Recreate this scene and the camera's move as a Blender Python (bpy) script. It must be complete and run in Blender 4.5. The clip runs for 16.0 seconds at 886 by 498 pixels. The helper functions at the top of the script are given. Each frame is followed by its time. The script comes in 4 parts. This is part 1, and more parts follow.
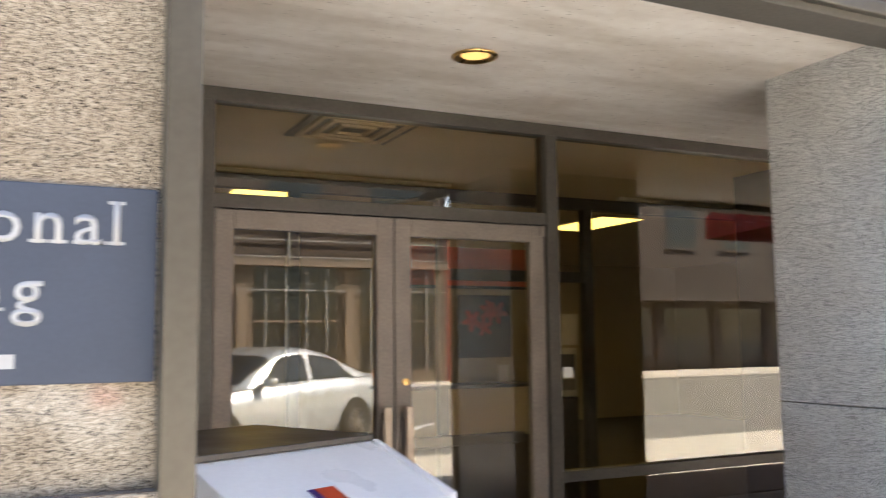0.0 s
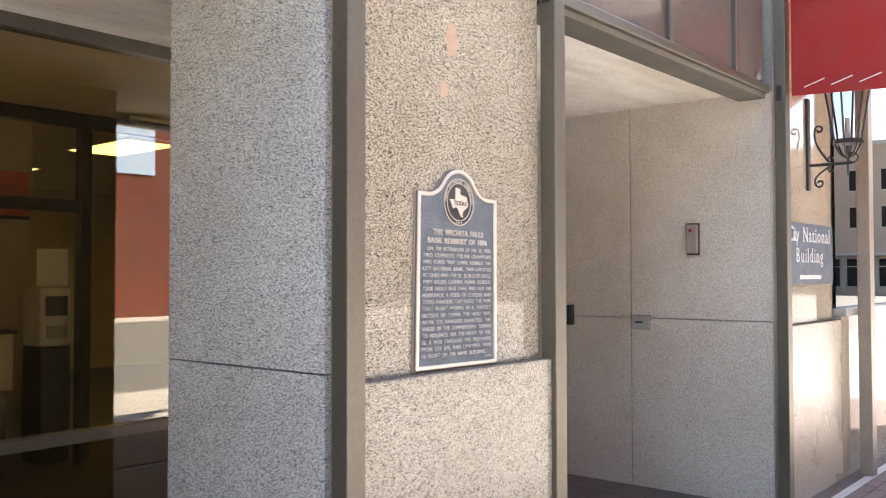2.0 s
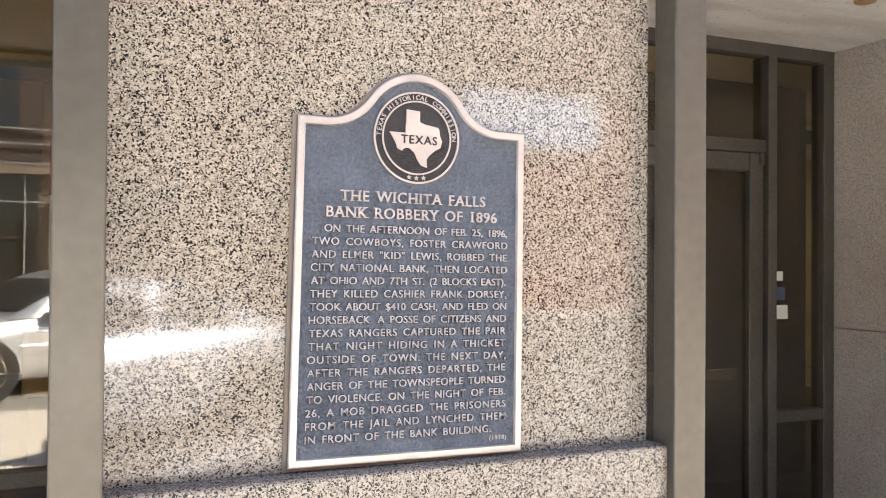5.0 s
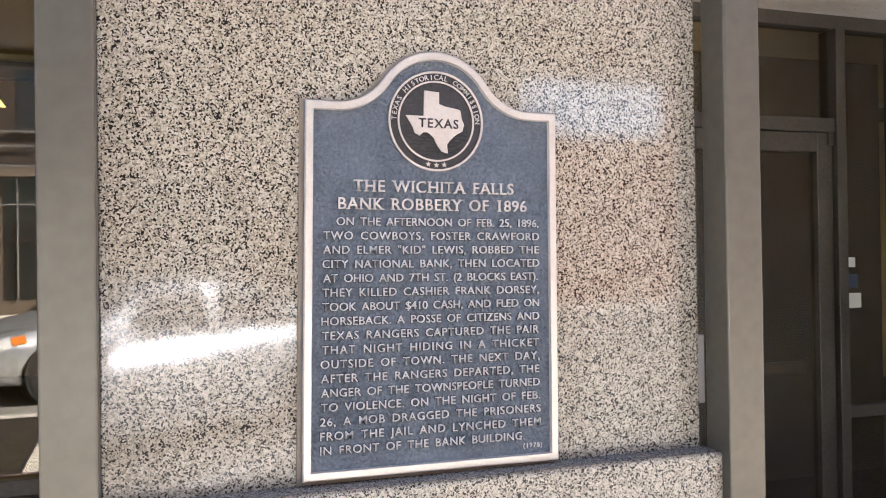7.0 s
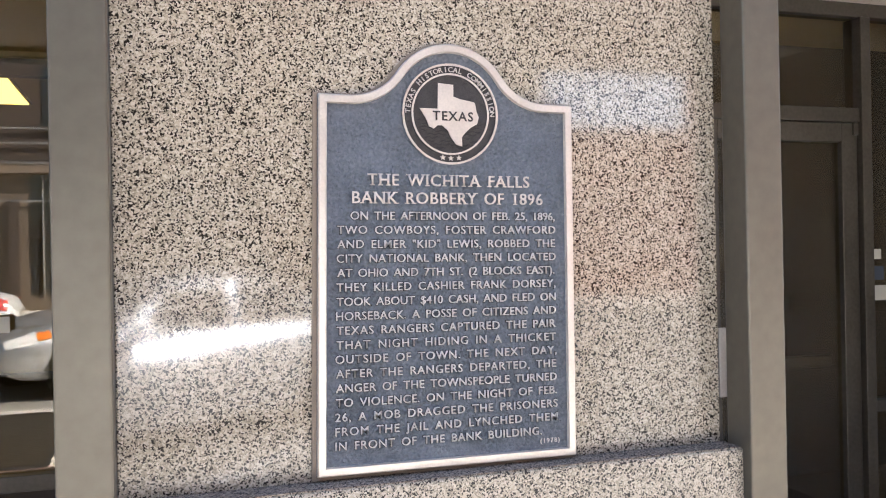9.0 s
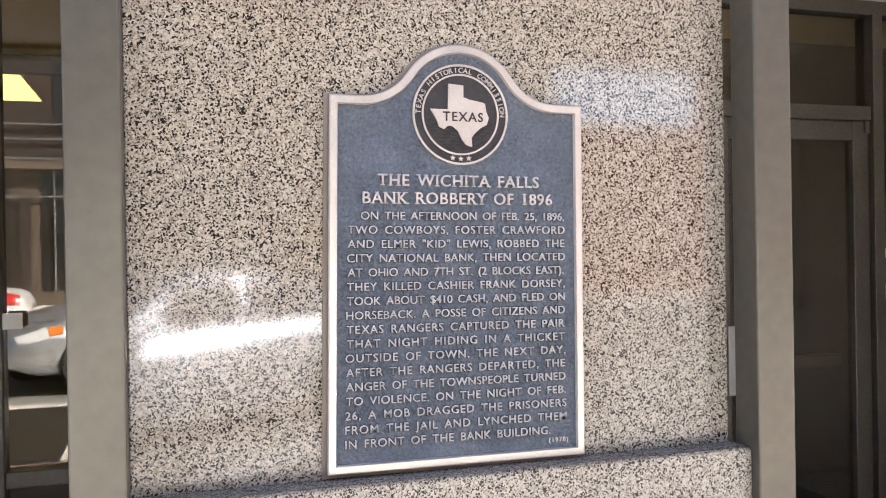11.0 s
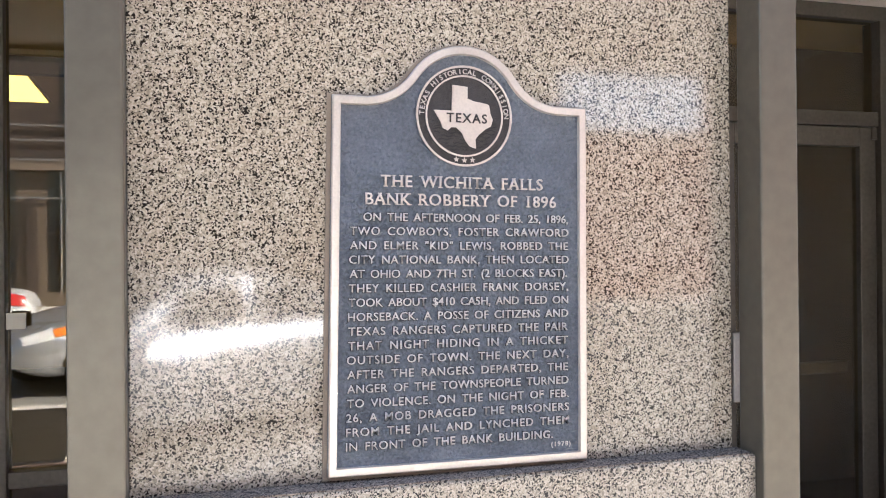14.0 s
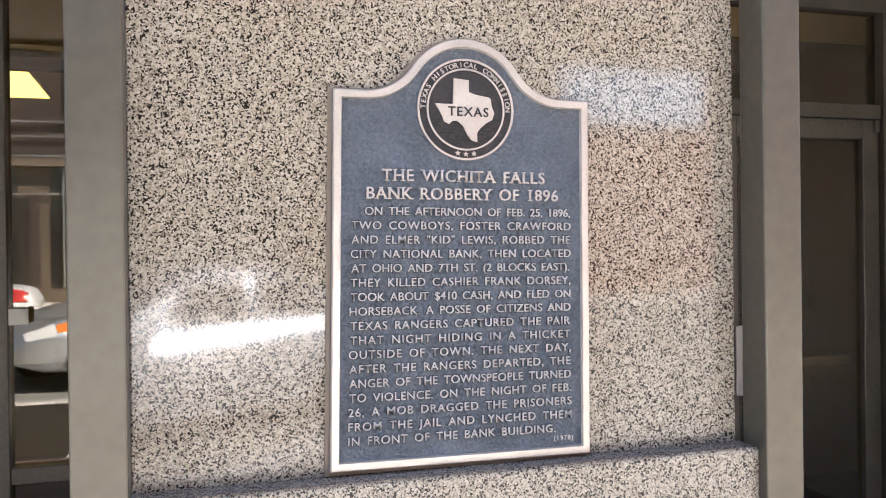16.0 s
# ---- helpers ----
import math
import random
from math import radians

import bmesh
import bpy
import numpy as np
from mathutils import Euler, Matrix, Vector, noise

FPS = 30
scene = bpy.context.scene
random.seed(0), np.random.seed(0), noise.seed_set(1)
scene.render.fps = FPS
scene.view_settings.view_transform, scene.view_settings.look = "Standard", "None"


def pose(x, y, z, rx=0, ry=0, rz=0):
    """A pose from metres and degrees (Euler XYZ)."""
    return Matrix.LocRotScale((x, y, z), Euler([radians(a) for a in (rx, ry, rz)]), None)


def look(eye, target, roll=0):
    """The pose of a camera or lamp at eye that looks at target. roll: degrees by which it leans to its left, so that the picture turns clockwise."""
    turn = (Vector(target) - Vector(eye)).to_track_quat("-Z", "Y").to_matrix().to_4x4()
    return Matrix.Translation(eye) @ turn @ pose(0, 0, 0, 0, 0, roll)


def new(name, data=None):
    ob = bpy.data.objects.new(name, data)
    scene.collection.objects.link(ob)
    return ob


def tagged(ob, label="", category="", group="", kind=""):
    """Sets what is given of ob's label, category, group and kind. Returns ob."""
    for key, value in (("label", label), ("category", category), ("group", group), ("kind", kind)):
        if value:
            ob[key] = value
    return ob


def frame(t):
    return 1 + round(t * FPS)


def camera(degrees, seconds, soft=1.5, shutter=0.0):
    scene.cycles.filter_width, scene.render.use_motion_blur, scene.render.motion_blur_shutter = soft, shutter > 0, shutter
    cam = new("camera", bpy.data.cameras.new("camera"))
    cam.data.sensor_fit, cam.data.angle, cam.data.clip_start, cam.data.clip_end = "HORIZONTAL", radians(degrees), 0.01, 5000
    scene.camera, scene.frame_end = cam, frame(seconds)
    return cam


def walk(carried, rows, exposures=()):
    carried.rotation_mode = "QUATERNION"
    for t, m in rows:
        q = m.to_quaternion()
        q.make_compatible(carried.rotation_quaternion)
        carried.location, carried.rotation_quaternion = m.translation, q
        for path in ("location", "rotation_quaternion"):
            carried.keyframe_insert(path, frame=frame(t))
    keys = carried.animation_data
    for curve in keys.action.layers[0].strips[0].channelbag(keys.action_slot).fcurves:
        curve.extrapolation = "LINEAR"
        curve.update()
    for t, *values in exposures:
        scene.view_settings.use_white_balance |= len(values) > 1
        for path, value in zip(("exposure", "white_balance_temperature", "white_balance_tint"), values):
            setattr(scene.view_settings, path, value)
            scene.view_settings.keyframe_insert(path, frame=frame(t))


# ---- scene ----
cam = camera(53.3, 16.0, soft=1.05, shutter=0.2)
PATH = [
    (0, (-0.126, 0.008, 1.578), (0.753, 1.793, 1.781), -0.6),
    (0.2, (-0.015, 0.0, 1.605), (1.058, 1.678, 1.786), -0.5),
    (0.5, (0.154, -0.019, 1.599), (1.422, 1.519, 1.766), -0.5),
    (1, (0.447, -0.042, 1.595), (1.881, 1.347, 1.709), -0.1),
    (1.5, (0.792, 0.049, 1.588), (2.28, 1.383, 1.658), 0.0),
    (2, (1.22, 0.096, 1.591), (2.75, 1.383, 1.649), -0.1),
    (2.5, (1.644, 0.108, 1.609), (3.155, 1.417, 1.653), -0.2),
    (3, (2.092, 0.249, 1.612), (3.548, 1.618, 1.662), -0.5),
    (3.5, (2.467, 0.338, 1.601), (3.776, 1.849, 1.649), -0.3),
    (4, (2.79, 0.408, 1.623), (3.835, 2.112, 1.667), -0.0),
    (4.2, (2.878, 0.449, 1.624), (3.849, 2.196, 1.665), 0.3),
    (6.3, (3.241, 0.702, 1.626), (3.941, 2.576, 1.645), -0.6),
    (6.5, (3.238, 0.701, 1.623), (3.926, 2.579, 1.641), -0.7),
    (7, (3.233, 0.693, 1.625), (3.898, 2.579, 1.639), -0.8),
    (7.5, (3.238, 0.701, 1.625), (3.894, 2.591, 1.638), -1.0),
    (8, (3.243, 0.702, 1.625), (3.886, 2.596, 1.631), -1.1),
    (8.5, (3.247, 0.703, 1.626), (3.877, 2.601, 1.629), -1.1),
    (9, (3.248, 0.701, 1.625), (3.866, 2.603, 1.626), -1.1),
    (11.5, (3.245, 0.693, 1.632), (3.837, 2.604, 1.625), -0.8),
    (12, (3.247, 0.694, 1.631), (3.83, 2.607, 1.628), -0.6),
    (12.5, (3.255, 0.689, 1.621), (3.831, 2.604, 1.628), -0.4),
    (13, (3.241, 0.702, 1.62), (3.841, 2.61, 1.629), -0.5),
    (13.5, (3.245, 0.702, 1.618), (3.842, 2.611, 1.631), -0.5),
    (14, (3.252, 0.7, 1.627), (3.838, 2.613, 1.63), -0.5),
    (14.5, (3.251, 0.702, 1.629), (3.838, 2.614, 1.627), -0.7),
    (15, (3.257, 0.705, 1.633), (3.834, 2.619, 1.621), -0.6),
    (15.5, (3.254, 0.709, 1.624), (3.834, 2.623, 1.619), -0.7),
    (16, (3.254, 0.704, 1.626), (3.835, 2.618, 1.617), -0.7),
]
walk(cam, [(t, look(eye, target, roll)) for t, eye, target, roll in PATH],
     exposures=[(0, 3.12, 6450, 10), (1.2, 3.4, 6450, 12), (2.5, 3.22, 6450, 12), (3.2, 3.33, 6450, 12), (4, 3.32, 6450, 12), (6.5, 2.98, 6080, 11.5), (16, 2.98, 6080, 11.5)])

# ---- light ----
SUN = Vector((0.735, 0.265, 0.625)).normalized()  # towards the sun
world = bpy.data.worlds.new("world")
scene.world = world
world.use_nodes = True
wn = world.node_tree
sky = wn.nodes.new("ShaderNodeTexSky")
sky.sky_type, sky.sun_disc = "NISHITA", False
sky.sun_elevation, sky.sun_rotation = math.asin(SUN.z), math.atan2(SUN.x, SUN.y)
wn.links.new(sky.outputs["Color"], wn.nodes["Background"].inputs["Color"])
wn.nodes["Background"].inputs["Strength"].default_value = 0.085
sun = new("sun", bpy.data.lights.new("sun", "SUN"))
sun.data.energy, sun.data.angle, sun.data.color = 5.0, radians(0.6), (1.0, 0.95, 0.87)
sun.rotation_euler = SUN.to_track_quat("Z", "Y").to_euler()


# ---- materials ----
def mat(name, base, rough=0.6, metal=0.0, vary=0.12, scale=6.0, bump=0.0, bscale=60.0, coat=0.0, spec=0.5, second=None, bdist=0.004):
    """A painted, metal or stone surface: two scales of noise shift its colour and roughness, a finer one its relief."""
    m = bpy.data.materials.new(name)
    m.use_nodes = True
    n, l = m.node_tree.nodes, m.node_tree.links
    b = n["Principled BSDF"]
    tc = n.new("ShaderNodeTexCoord")
    big, fine = n.new("ShaderNodeTexNoise"), n.new("ShaderNodeTexNoise")
    big.inputs["Scale"].default_value, big.inputs["Detail"].default_value = scale, 5
    fine.inputs["Scale"].default_value, fine.inputs["Detail"].default_value = scale * 14, 3
    add = n.new("ShaderNodeMath")
    add.operation = "ADD"
    half = n.new("ShaderNodeMath")
    half.operation, half.inputs[1].default_value = "MULTIPLY", 0.5
    ramp = n.new("ShaderNodeValToRGB")
    lo = [max(0.0, c * (1 - vary)) for c in base]
    hi = [min(1.0, c * (1 + vary)) for c in base]
    if second:
        lo = list(second)
    ramp.color_ramp.elements[0].position, ramp.color_ramp.elements[0].color = 0.32, (*lo, 1)
    ramp.color_ramp.elements[1].position, ramp.color_ramp.elements[1].color = 0.68, (*hi, 1)
    for q in (big, fine):
        l.new(tc.outputs["Object"], q.inputs["Vector"])
    l.new(big.outputs["Fac"], add.inputs[0])
    l.new(fine.outputs["Fac"], add.inputs[1])
    l.new(add.outputs[0], half.inputs[0])
    l.new(half.outputs[0], ramp.inputs["Fac"])
    l.new(ramp.outputs["Color"], b.inputs["Base Color"])
    rr = n.new("ShaderNodeMapRange")
    rr.inputs["From Min"].default_value, rr.inputs["From Max"].default_value = 0.3, 0.7
    rr.inputs["To Min"].default_value, rr.inputs["To Max"].default_value = max(0.02, rough * 0.8), min(1.0, rough * 1.2)
    l.new(big.outputs["Fac"], rr.inputs["Value"])
    l.new(rr.outputs["Result"], b.inputs["Roughness"])
    b.inputs["Metallic"].default_value = metal
    b.inputs["Coat Weight"].default_value = coat
    b.inputs["Specular IOR Level"].default_value = spec
    if bump:
        bn, bp = n.new("ShaderNodeTexNoise"), n.new("ShaderNodeBump")
        bn.inputs["Scale"].default_value, bn.inputs["Detail"].default_value = bscale, 4
        bp.inputs["Strength"].default_value, bp.inputs["Distance"].default_value = bump, bdist
        l.new(tc.outputs["Object"], bn.inputs["Vector"])
        l.new(bn.outputs["Fac"], bp.inputs["Height"])
        l.new(bp.outputs["Normal"], b.inputs["Normal"])
    return m


def granite(name, rough, pale, tan, dark, spec=0.5):
    """Speckled granite: pale and tan crystals with dark mica grains, polished or honed."""
    m = bpy.data.materials.new(name)
    m.use_nodes = True
    n, l = m.node_tree.nodes, m.node_tree.links
    b = n["Principled BSDF"]
    tc = n.new("ShaderNodeTexCoord")
    warp = n.new("ShaderNodeTexNoise")
    warp.inputs["Scale"].default_value, warp.inputs["Detail"].default_value = 90, 2
    mix = n.new("ShaderNodeMix")
    mix.data_type, mix.blend_type = "RGBA", "LINEAR_LIGHT"
    mix.inputs["Factor"].default_value = 0.004
    l.new(tc.outputs["Object"], warp.inputs["Vector"])
    l.new(tc.outputs["Object"], mix.inputs["A"])
    l.new(warp.outputs["Color"], mix.inputs["B"])
    v1, v2 = n.new("ShaderNodeTexVoronoi"), n.new("ShaderNodeTexVoronoi")
    v1.inputs["Scale"].default_value, v2.inputs["Scale"].default_value = 365, 385
    for v in (v1, v2):
        l.new(mix.outputs["Result"], v.inputs["Vector"])
    sep, sep2 = n.new("ShaderNodeSeparateColor"), n.new("ShaderNodeSeparateColor")
    l.new(v1.outputs["Color"], sep.inputs["Color"])
    l.new(v2.outputs["Color"], sep2.inputs["Color"])
    ramp = n.new("ShaderNodeValToRGB")
    e = ramp.color_ramp.elements
    e[0].position, e[0].color = 0.0, (*[c * 0.5 for c in tan], 1)
    e[1].position, e[1].color = 1.0, (*pale, 1)
    mid = e.new(0.45)
    mid.color = (*tan, 1)
    l.new(sep.outputs["Red"], ramp.inputs["Fac"])
    clump = n.new("ShaderNodeTexNoise")
    clump.inputs["Scale"].default_value, clump.inputs["Detail"].default_value = 80, 3
    l.new(tc.outputs["Object"], clump.inputs["Vector"])
    lift = n.new("ShaderNodeMath")
    lift.operation, lift.inputs[1].default_value, lift.inputs[2].default_value = "MULTIPLY_ADD", 0.75, -0.375
    l.new(clump.outputs["Fac"], lift.inputs[0])
    tot = n.new("ShaderNodeMath")
    tot.operation = "ADD"
    l.new(sep2.outputs["Green"], tot.inputs[0])
    l.new(lift.outputs[0], tot.inputs[1])
    dk = n.new("ShaderNodeValToRGB")
    dk.color_ramp.elements[0].position, dk.color_ramp.elements[0].color = 0.725, (0, 0, 0, 1)
    dk.color_ramp.elements[1].position, dk.color_ramp.elements[1].color = 0.79, (1, 1, 1, 1)
    l.new(tot.outputs[0], dk.inputs["Fac"])
    out = n.new("ShaderNodeMix")
    out.data_type = "RGBA"
    out.inputs["B"].default_value = (*dark, 1)
    l.new(dk.outputs["Color"], out.inputs["Factor"])
    l.new(ramp.outputs["Color"], out.inputs["A"])
    big = n.new("ShaderNodeTexNoise")
    big.inputs["Scale"].default_value, big.inputs["Detail"].default_value = 2.2, 5
    l.new(tc.outputs["Object"], big.inputs["Vector"])
    tone = n.new("ShaderNodeValToRGB")
    tone.color_ramp.elements[0].position, tone.color_ramp.elements[0].color = 0.3, (0.86, 0.83, 0.8, 1)
    tone.color_ramp.elements[1].position, tone.color_ramp.elements[1].color = 0.62, (1, 1, 1, 1)
    l.new(big.outputs["Fac"], tone.inputs["Fac"])
    mul = n.new("ShaderNodeMix")
    mul.data_type, mul.blend_type = "RGBA", "MULTIPLY"
    mul.inputs["Factor"].default_value = 1.0
    l.new(out.outputs["Result"], mul.inputs["A"])
    l.new(tone.outputs["Color"], mul.inputs["B"])
    l.new(mul.outputs["Result"], b.inputs["Base Color"])
    rr = n.new("ShaderNodeMapRange")
    rr.inputs["To Min"].default_value, rr.inputs["To Max"].default_value = rough, rough * 1.8
    l.new(big.outputs["Fac"], rr.inputs["Value"])
    l.new(rr.outputs["Result"], b.inputs["Roughness"])
    b.inputs["Specular IOR Level"].default_value = spec
    return m


def glass(name, tint, gloss=1.0, f0=0.08):
    """Tinted plate glass: it lets tinted light through and mirrors by Fresnel."""
    m = bpy.data.materials.new(name)
    m.use_nodes = True
    n, l = m.node_tree.nodes, m.node_tree.links
    n.remove(n["Principled BSDF"])
    tr, gl, fr, mx = n.new("ShaderNodeBsdfTransparent"), n.new("ShaderNodeBsdfGlossy"), n.new("ShaderNodeMapRange"), n.new("ShaderNodeMixShader")
    lw, pw = n.new("ShaderNodeLayerWeight"), n.new("ShaderNodeMath")
    lw.inputs["Blend"].default_value = 0.5
    pw.operation, pw.inputs[1].default_value = "POWER", 5.0
    l.new(lw.outputs["Facing"], pw.inputs[0])
    l.new(pw.outputs[0], fr.inputs["Value"])
    fr.inputs["To Min"].default_value = f0
    tr.inputs["Color"].default_value = (*tint, 1)
    gl.inputs["Roughness"].default_value = 0.0
    gl.inputs["Color"].default_value = (gloss, gloss * 0.98, gloss * 0.95, 1)
    nz, bp, tc = n.new("ShaderNodeTexNoise"), n.new("ShaderNodeBump"), n.new("ShaderNodeTexCoord")
    nz.inputs["Scale"].default_value, nz.inputs["Detail"].default_value = 0.9, 1
    bp.inputs["Strength"].default_value, bp.inputs["Distance"].default_value = 0.05, 0.004
    l.new(tc.outputs["Object"], nz.inputs["Vector"])
    l.new(nz.outputs["Fac"], bp.inputs["Height"])
    l.new(bp.outputs["Normal"], gl.inputs["Normal"])
    l.new(fr.outputs["Result"], mx.inputs[0])
    l.new(tr.outputs[0], mx.inputs[1])
    l.new(gl.outputs[0], mx.inputs[2])
    l.new(mx.outputs[0], n["Material Output"].inputs["Surface"])
    return m


def lamp_mat(name, color, strength):
    m = bpy.data.materials.new(name)
    m.use_nodes = True
    b = m.node_tree.nodes["Principled BSDF"]
    b.inputs["Base Color"].default_value = (*color, 1)
    b.inputs["Emission Color"].default_value = (*color, 1)
    b.inputs["Emission Strength"].default_value = strength
    return m


M_GRAN = granite("polished_granite", 0.045, (0.63, 0.555, 0.45), (0.455, 0.385, 0.29), (0.021, 0.016, 0.012), 0.5)
M_LEDGE = granite("weathered_ledge_granite", 0.2, (0.63, 0.555, 0.45), (0.455, 0.385, 0.29), (0.021, 0.016, 0.012), 0.45)
# darker granite for the ledge top: shade from above is put into its colour
M_LEDGESHADE = granite("shaded_ledge_granite", 0.6, (0.42, 0.345, 0.28), (0.25, 0.195, 0.15), (0.03, 0.026, 0.023), 0.3)
# pillar side faces: the sky's blue cast is put into the base colour
M_HONED = granite("honed_granite_sky_cast", 0.13, (0.76, 0.765, 0.745), (0.55, 0.55, 0.525), (0.075, 0.078, 0.08), 0.6)
M_TANSTONE = granite("weathered_granite", 0.3, (0.84, 0.775, 0.685), (0.70, 0.635, 0.55), (0.25, 0.225, 0.195), 0.4)
M_FIN = mat("bronze_anodised_fin", (0.148, 0.132, 0.104), 0.42, 0.7, 0.12, 3.0, 0.06, 30)
M_BEAM = mat("dark_beam_paint", (0.115, 0.105, 0.088), 0.6, 0, 0.15, 4.0, spec=0.3)
M_FRAME = mat("dark_bronze_anodised", (0.095, 0.083, 0.066), 0.4, 0.3, 0.25, 4.0)
M_DOORFRAME = mat("worn_bronze_door", (0.25, 0.205, 0.165), 0.42, 0.25, 0.22, 5.0)
M_STEEL = mat("galvanised_sill", (0.36, 0.35, 0.33), 0.4, 0.3, 0.15, 6.0)
def plaster(name):
    """Old painted plaster: broad water streaks, blotches and sparse dark flakes."""
    m = mat(name, (0.88, 0.84, 0.77), 0.9, 0, 0.0, 1.1, 0.25, 40, second=(0.77, 0.71, 0.63))
    n, l = m.node_tree.nodes, m.node_tree.links
    b = n["Principled BSDF"]
    was = b.inputs["Base Color"].links[0].from_socket
    tc, mp = n.new("ShaderNodeTexCoord"), n.new("ShaderNodeMapping")
    mp.inputs["Scale"].default_value, mp.inputs["Rotation"].default_value = (1.0, 4.0, 1.0), (0, 0, 0.5)
    st, fl = n.new("ShaderNodeTexNoise"), n.new("ShaderNodeTexNoise")
    st.inputs["Scale"].default_value, st.inputs["Detail"].default_value = 1.2, 6
    fl.inputs["Scale"].default_value, fl.inputs["Detail"].default_value = 26, 2
    l.new(tc.outputs["Object"], mp.inputs["Vector"])
    l.new(mp.outputs["Vector"], st.inputs["Vector"])
    l.new(mp.outputs["Vector"], fl.inputs["Vector"])
    r1, r2 = n.new("ShaderNodeValToRGB"), n.new("ShaderNodeValToRGB")
    r1.color_ramp.elements[0].position, r1.color_ramp.elements[0].color = 0.38, (0.80, 0.77, 0.73, 1)
    r1.color_ramp.elements[1].position, r1.color_ramp.elements[1].color = 0.6, (1, 1, 1, 1)
    r2.color_ramp.elements[0].position, r2.color_ramp.elements[0].color = 0.685, (1, 1, 1, 1)
    r2.color_ramp.elements[1].position, r2.color_ramp.elements[1].color = 0.715, (0.35, 0.3, 0.25, 1)
    for k, (noise_node, ramp) in enumerate(((st, r1), (fl, r2))):
        l.new(noise_node.outputs["Fac"], ramp.inputs["Fac"])
        mx = n.new("ShaderNodeMix")
        mx.data_type, mx.blend_type = "RGBA", "MULTIPLY"
        mx.inputs["Factor"].default_value = 1.0
        l.new(was, mx.inputs["A"])
        l.new(ramp.outputs["Color"], mx.inputs["B"])
        was = mx.outputs["Result"]
    l.new(was, b.inputs["Base Color"])
    return m


M_PLASTER = plaster("stained_plaster")
M_GLASS = glass("bronze_glass", (0.90, 0.84, 0.71))
M_DARKGLASS = glass("dark_spandrel_glass", (0.03, 0.025, 0.02))
M_CLEAR = glass("lantern_glass", (0.85, 0.87, 0.88), f0=0.05)
M_SIGN = mat("slate_blue_sign", (0.06, 0.076, 0.112), 0.5, 0, 0.08, 8.0)
M_LETTER = mat("pale_letter", (0.50, 0.51, 0.52), 0.5, 0, 0.05, 20.0)
M_PAVE = mat("concrete_pavement", (0.60, 0.55, 0.48), 0.85, 0, 0.14, 3.0, 0.3, 50)
M_PAVER = mat("brown_floor_tile", (0.15, 0.105, 0.085), 0.6, 0, 0.2, 5.0)
M_ROAD = mat("worn_concrete_road", (0.20, 0.187, 0.168), 0.9, 0, 0.16, 0.8, 0.3, 60)
M_KERB = mat("kerb_concrete", (0.30, 0.28, 0.26), 0.85, 0, 0.2, 4.0)
M_PAINTW = mat("white_enamel", (0.90, 0.90, 0.90), 0.3, 0, 0.04, 5.0)
M_CHROME = mat("brushed_steel", (0.62, 0.58, 0.52), 0.28, 1.0, 0.1, 12.0)
M_HANDLE = mat("worn_bronze_handle", (0.40, 0.32, 0.24), 0.35, 0.7, 0.2, 12.0)
M_BRASS = mat("aged_brass", (0.68, 0.44, 0.16), 0.3, 1.0, 0.15, 12.0)
M_BLACK = mat("black_paint", (0.02, 0.02, 0.02), 0.5, 0, 0.2, 8.0)
M_RED = mat("red_canvas", (0.27, 0.016, 0.014), 0.8, 0, 0.12, 4.0, 0.15, 300)
M_ROPE = mat("white_rope", (0.75, 0.73, 0.7), 0.8, 0, 0.1, 30.0)
M_INNER = mat("dim_lobby_wall", (0.46, 0.40, 0.28), 0.8, 0, 0.15, 2.0)
M_LOBBYFLOOR = mat("lobby_carpet", (0.05, 0.045, 0.04), 0.9, 0, 0.2, 6.0)
M_CEIL = mat("lobby_ceiling", (0.74, 0.63, 0.46), 0.9, 0, 0.1, 3.0)
M_PANEL = lamp_mat("fluorescent_panel", (1.0, 0.73, 0.2), 0.6)
M_LAMP = lamp_mat("soffit_bulb", (1.0, 0.58, 0.18), 0.15)
M_WHITE = mat("white_trim", (0.62, 0.60, 0.56), 0.7, 0, 0.08, 3.0)
M_PAPER = mat("notice_paper", (0.72, 0.70, 0.62), 0.8, 0, 0.04, 10.0)


# ---- mesh helpers ----
def bm_box(bm, x0, x1, y0, y1, z0, z1, bevel=0.0):
    m = Matrix.Translation(((x0 + x1) / 2, (y0 + y1) / 2, (z0 + z1) / 2)) @ Matrix.Diagonal((abs(x1 - x0), abs(y1 - y0), abs(z1 - z0), 1))
    vs = bmesh.ops.create_cube(bm, size=1.0, matrix=m)["verts"]
    if bevel:
        es = list({e for v in vs for e in v.link_edges})
        bmesh.ops.bevel(bm, geom=es, offset=bevel, segments=2, affect="EDGES", profile=0.5)
    return bm


def bm_cyl(bm, p0, p1, r0, r1=None, seg=20, caps=True):
    p0, p1 = Vector(p0), Vector(p1)
    d = p1 - p0
    m = Matrix.Translation((p0 + p1) / 2) @ d.to_track_quat("Z", "Y").to_matrix().to_4x4()
    bmesh.ops.create_cone(bm, cap_ends=caps, segments=seg, radius1=r0, radius2=r0 if r1 is None else r1, depth=d.length, matrix=m)
    return bm


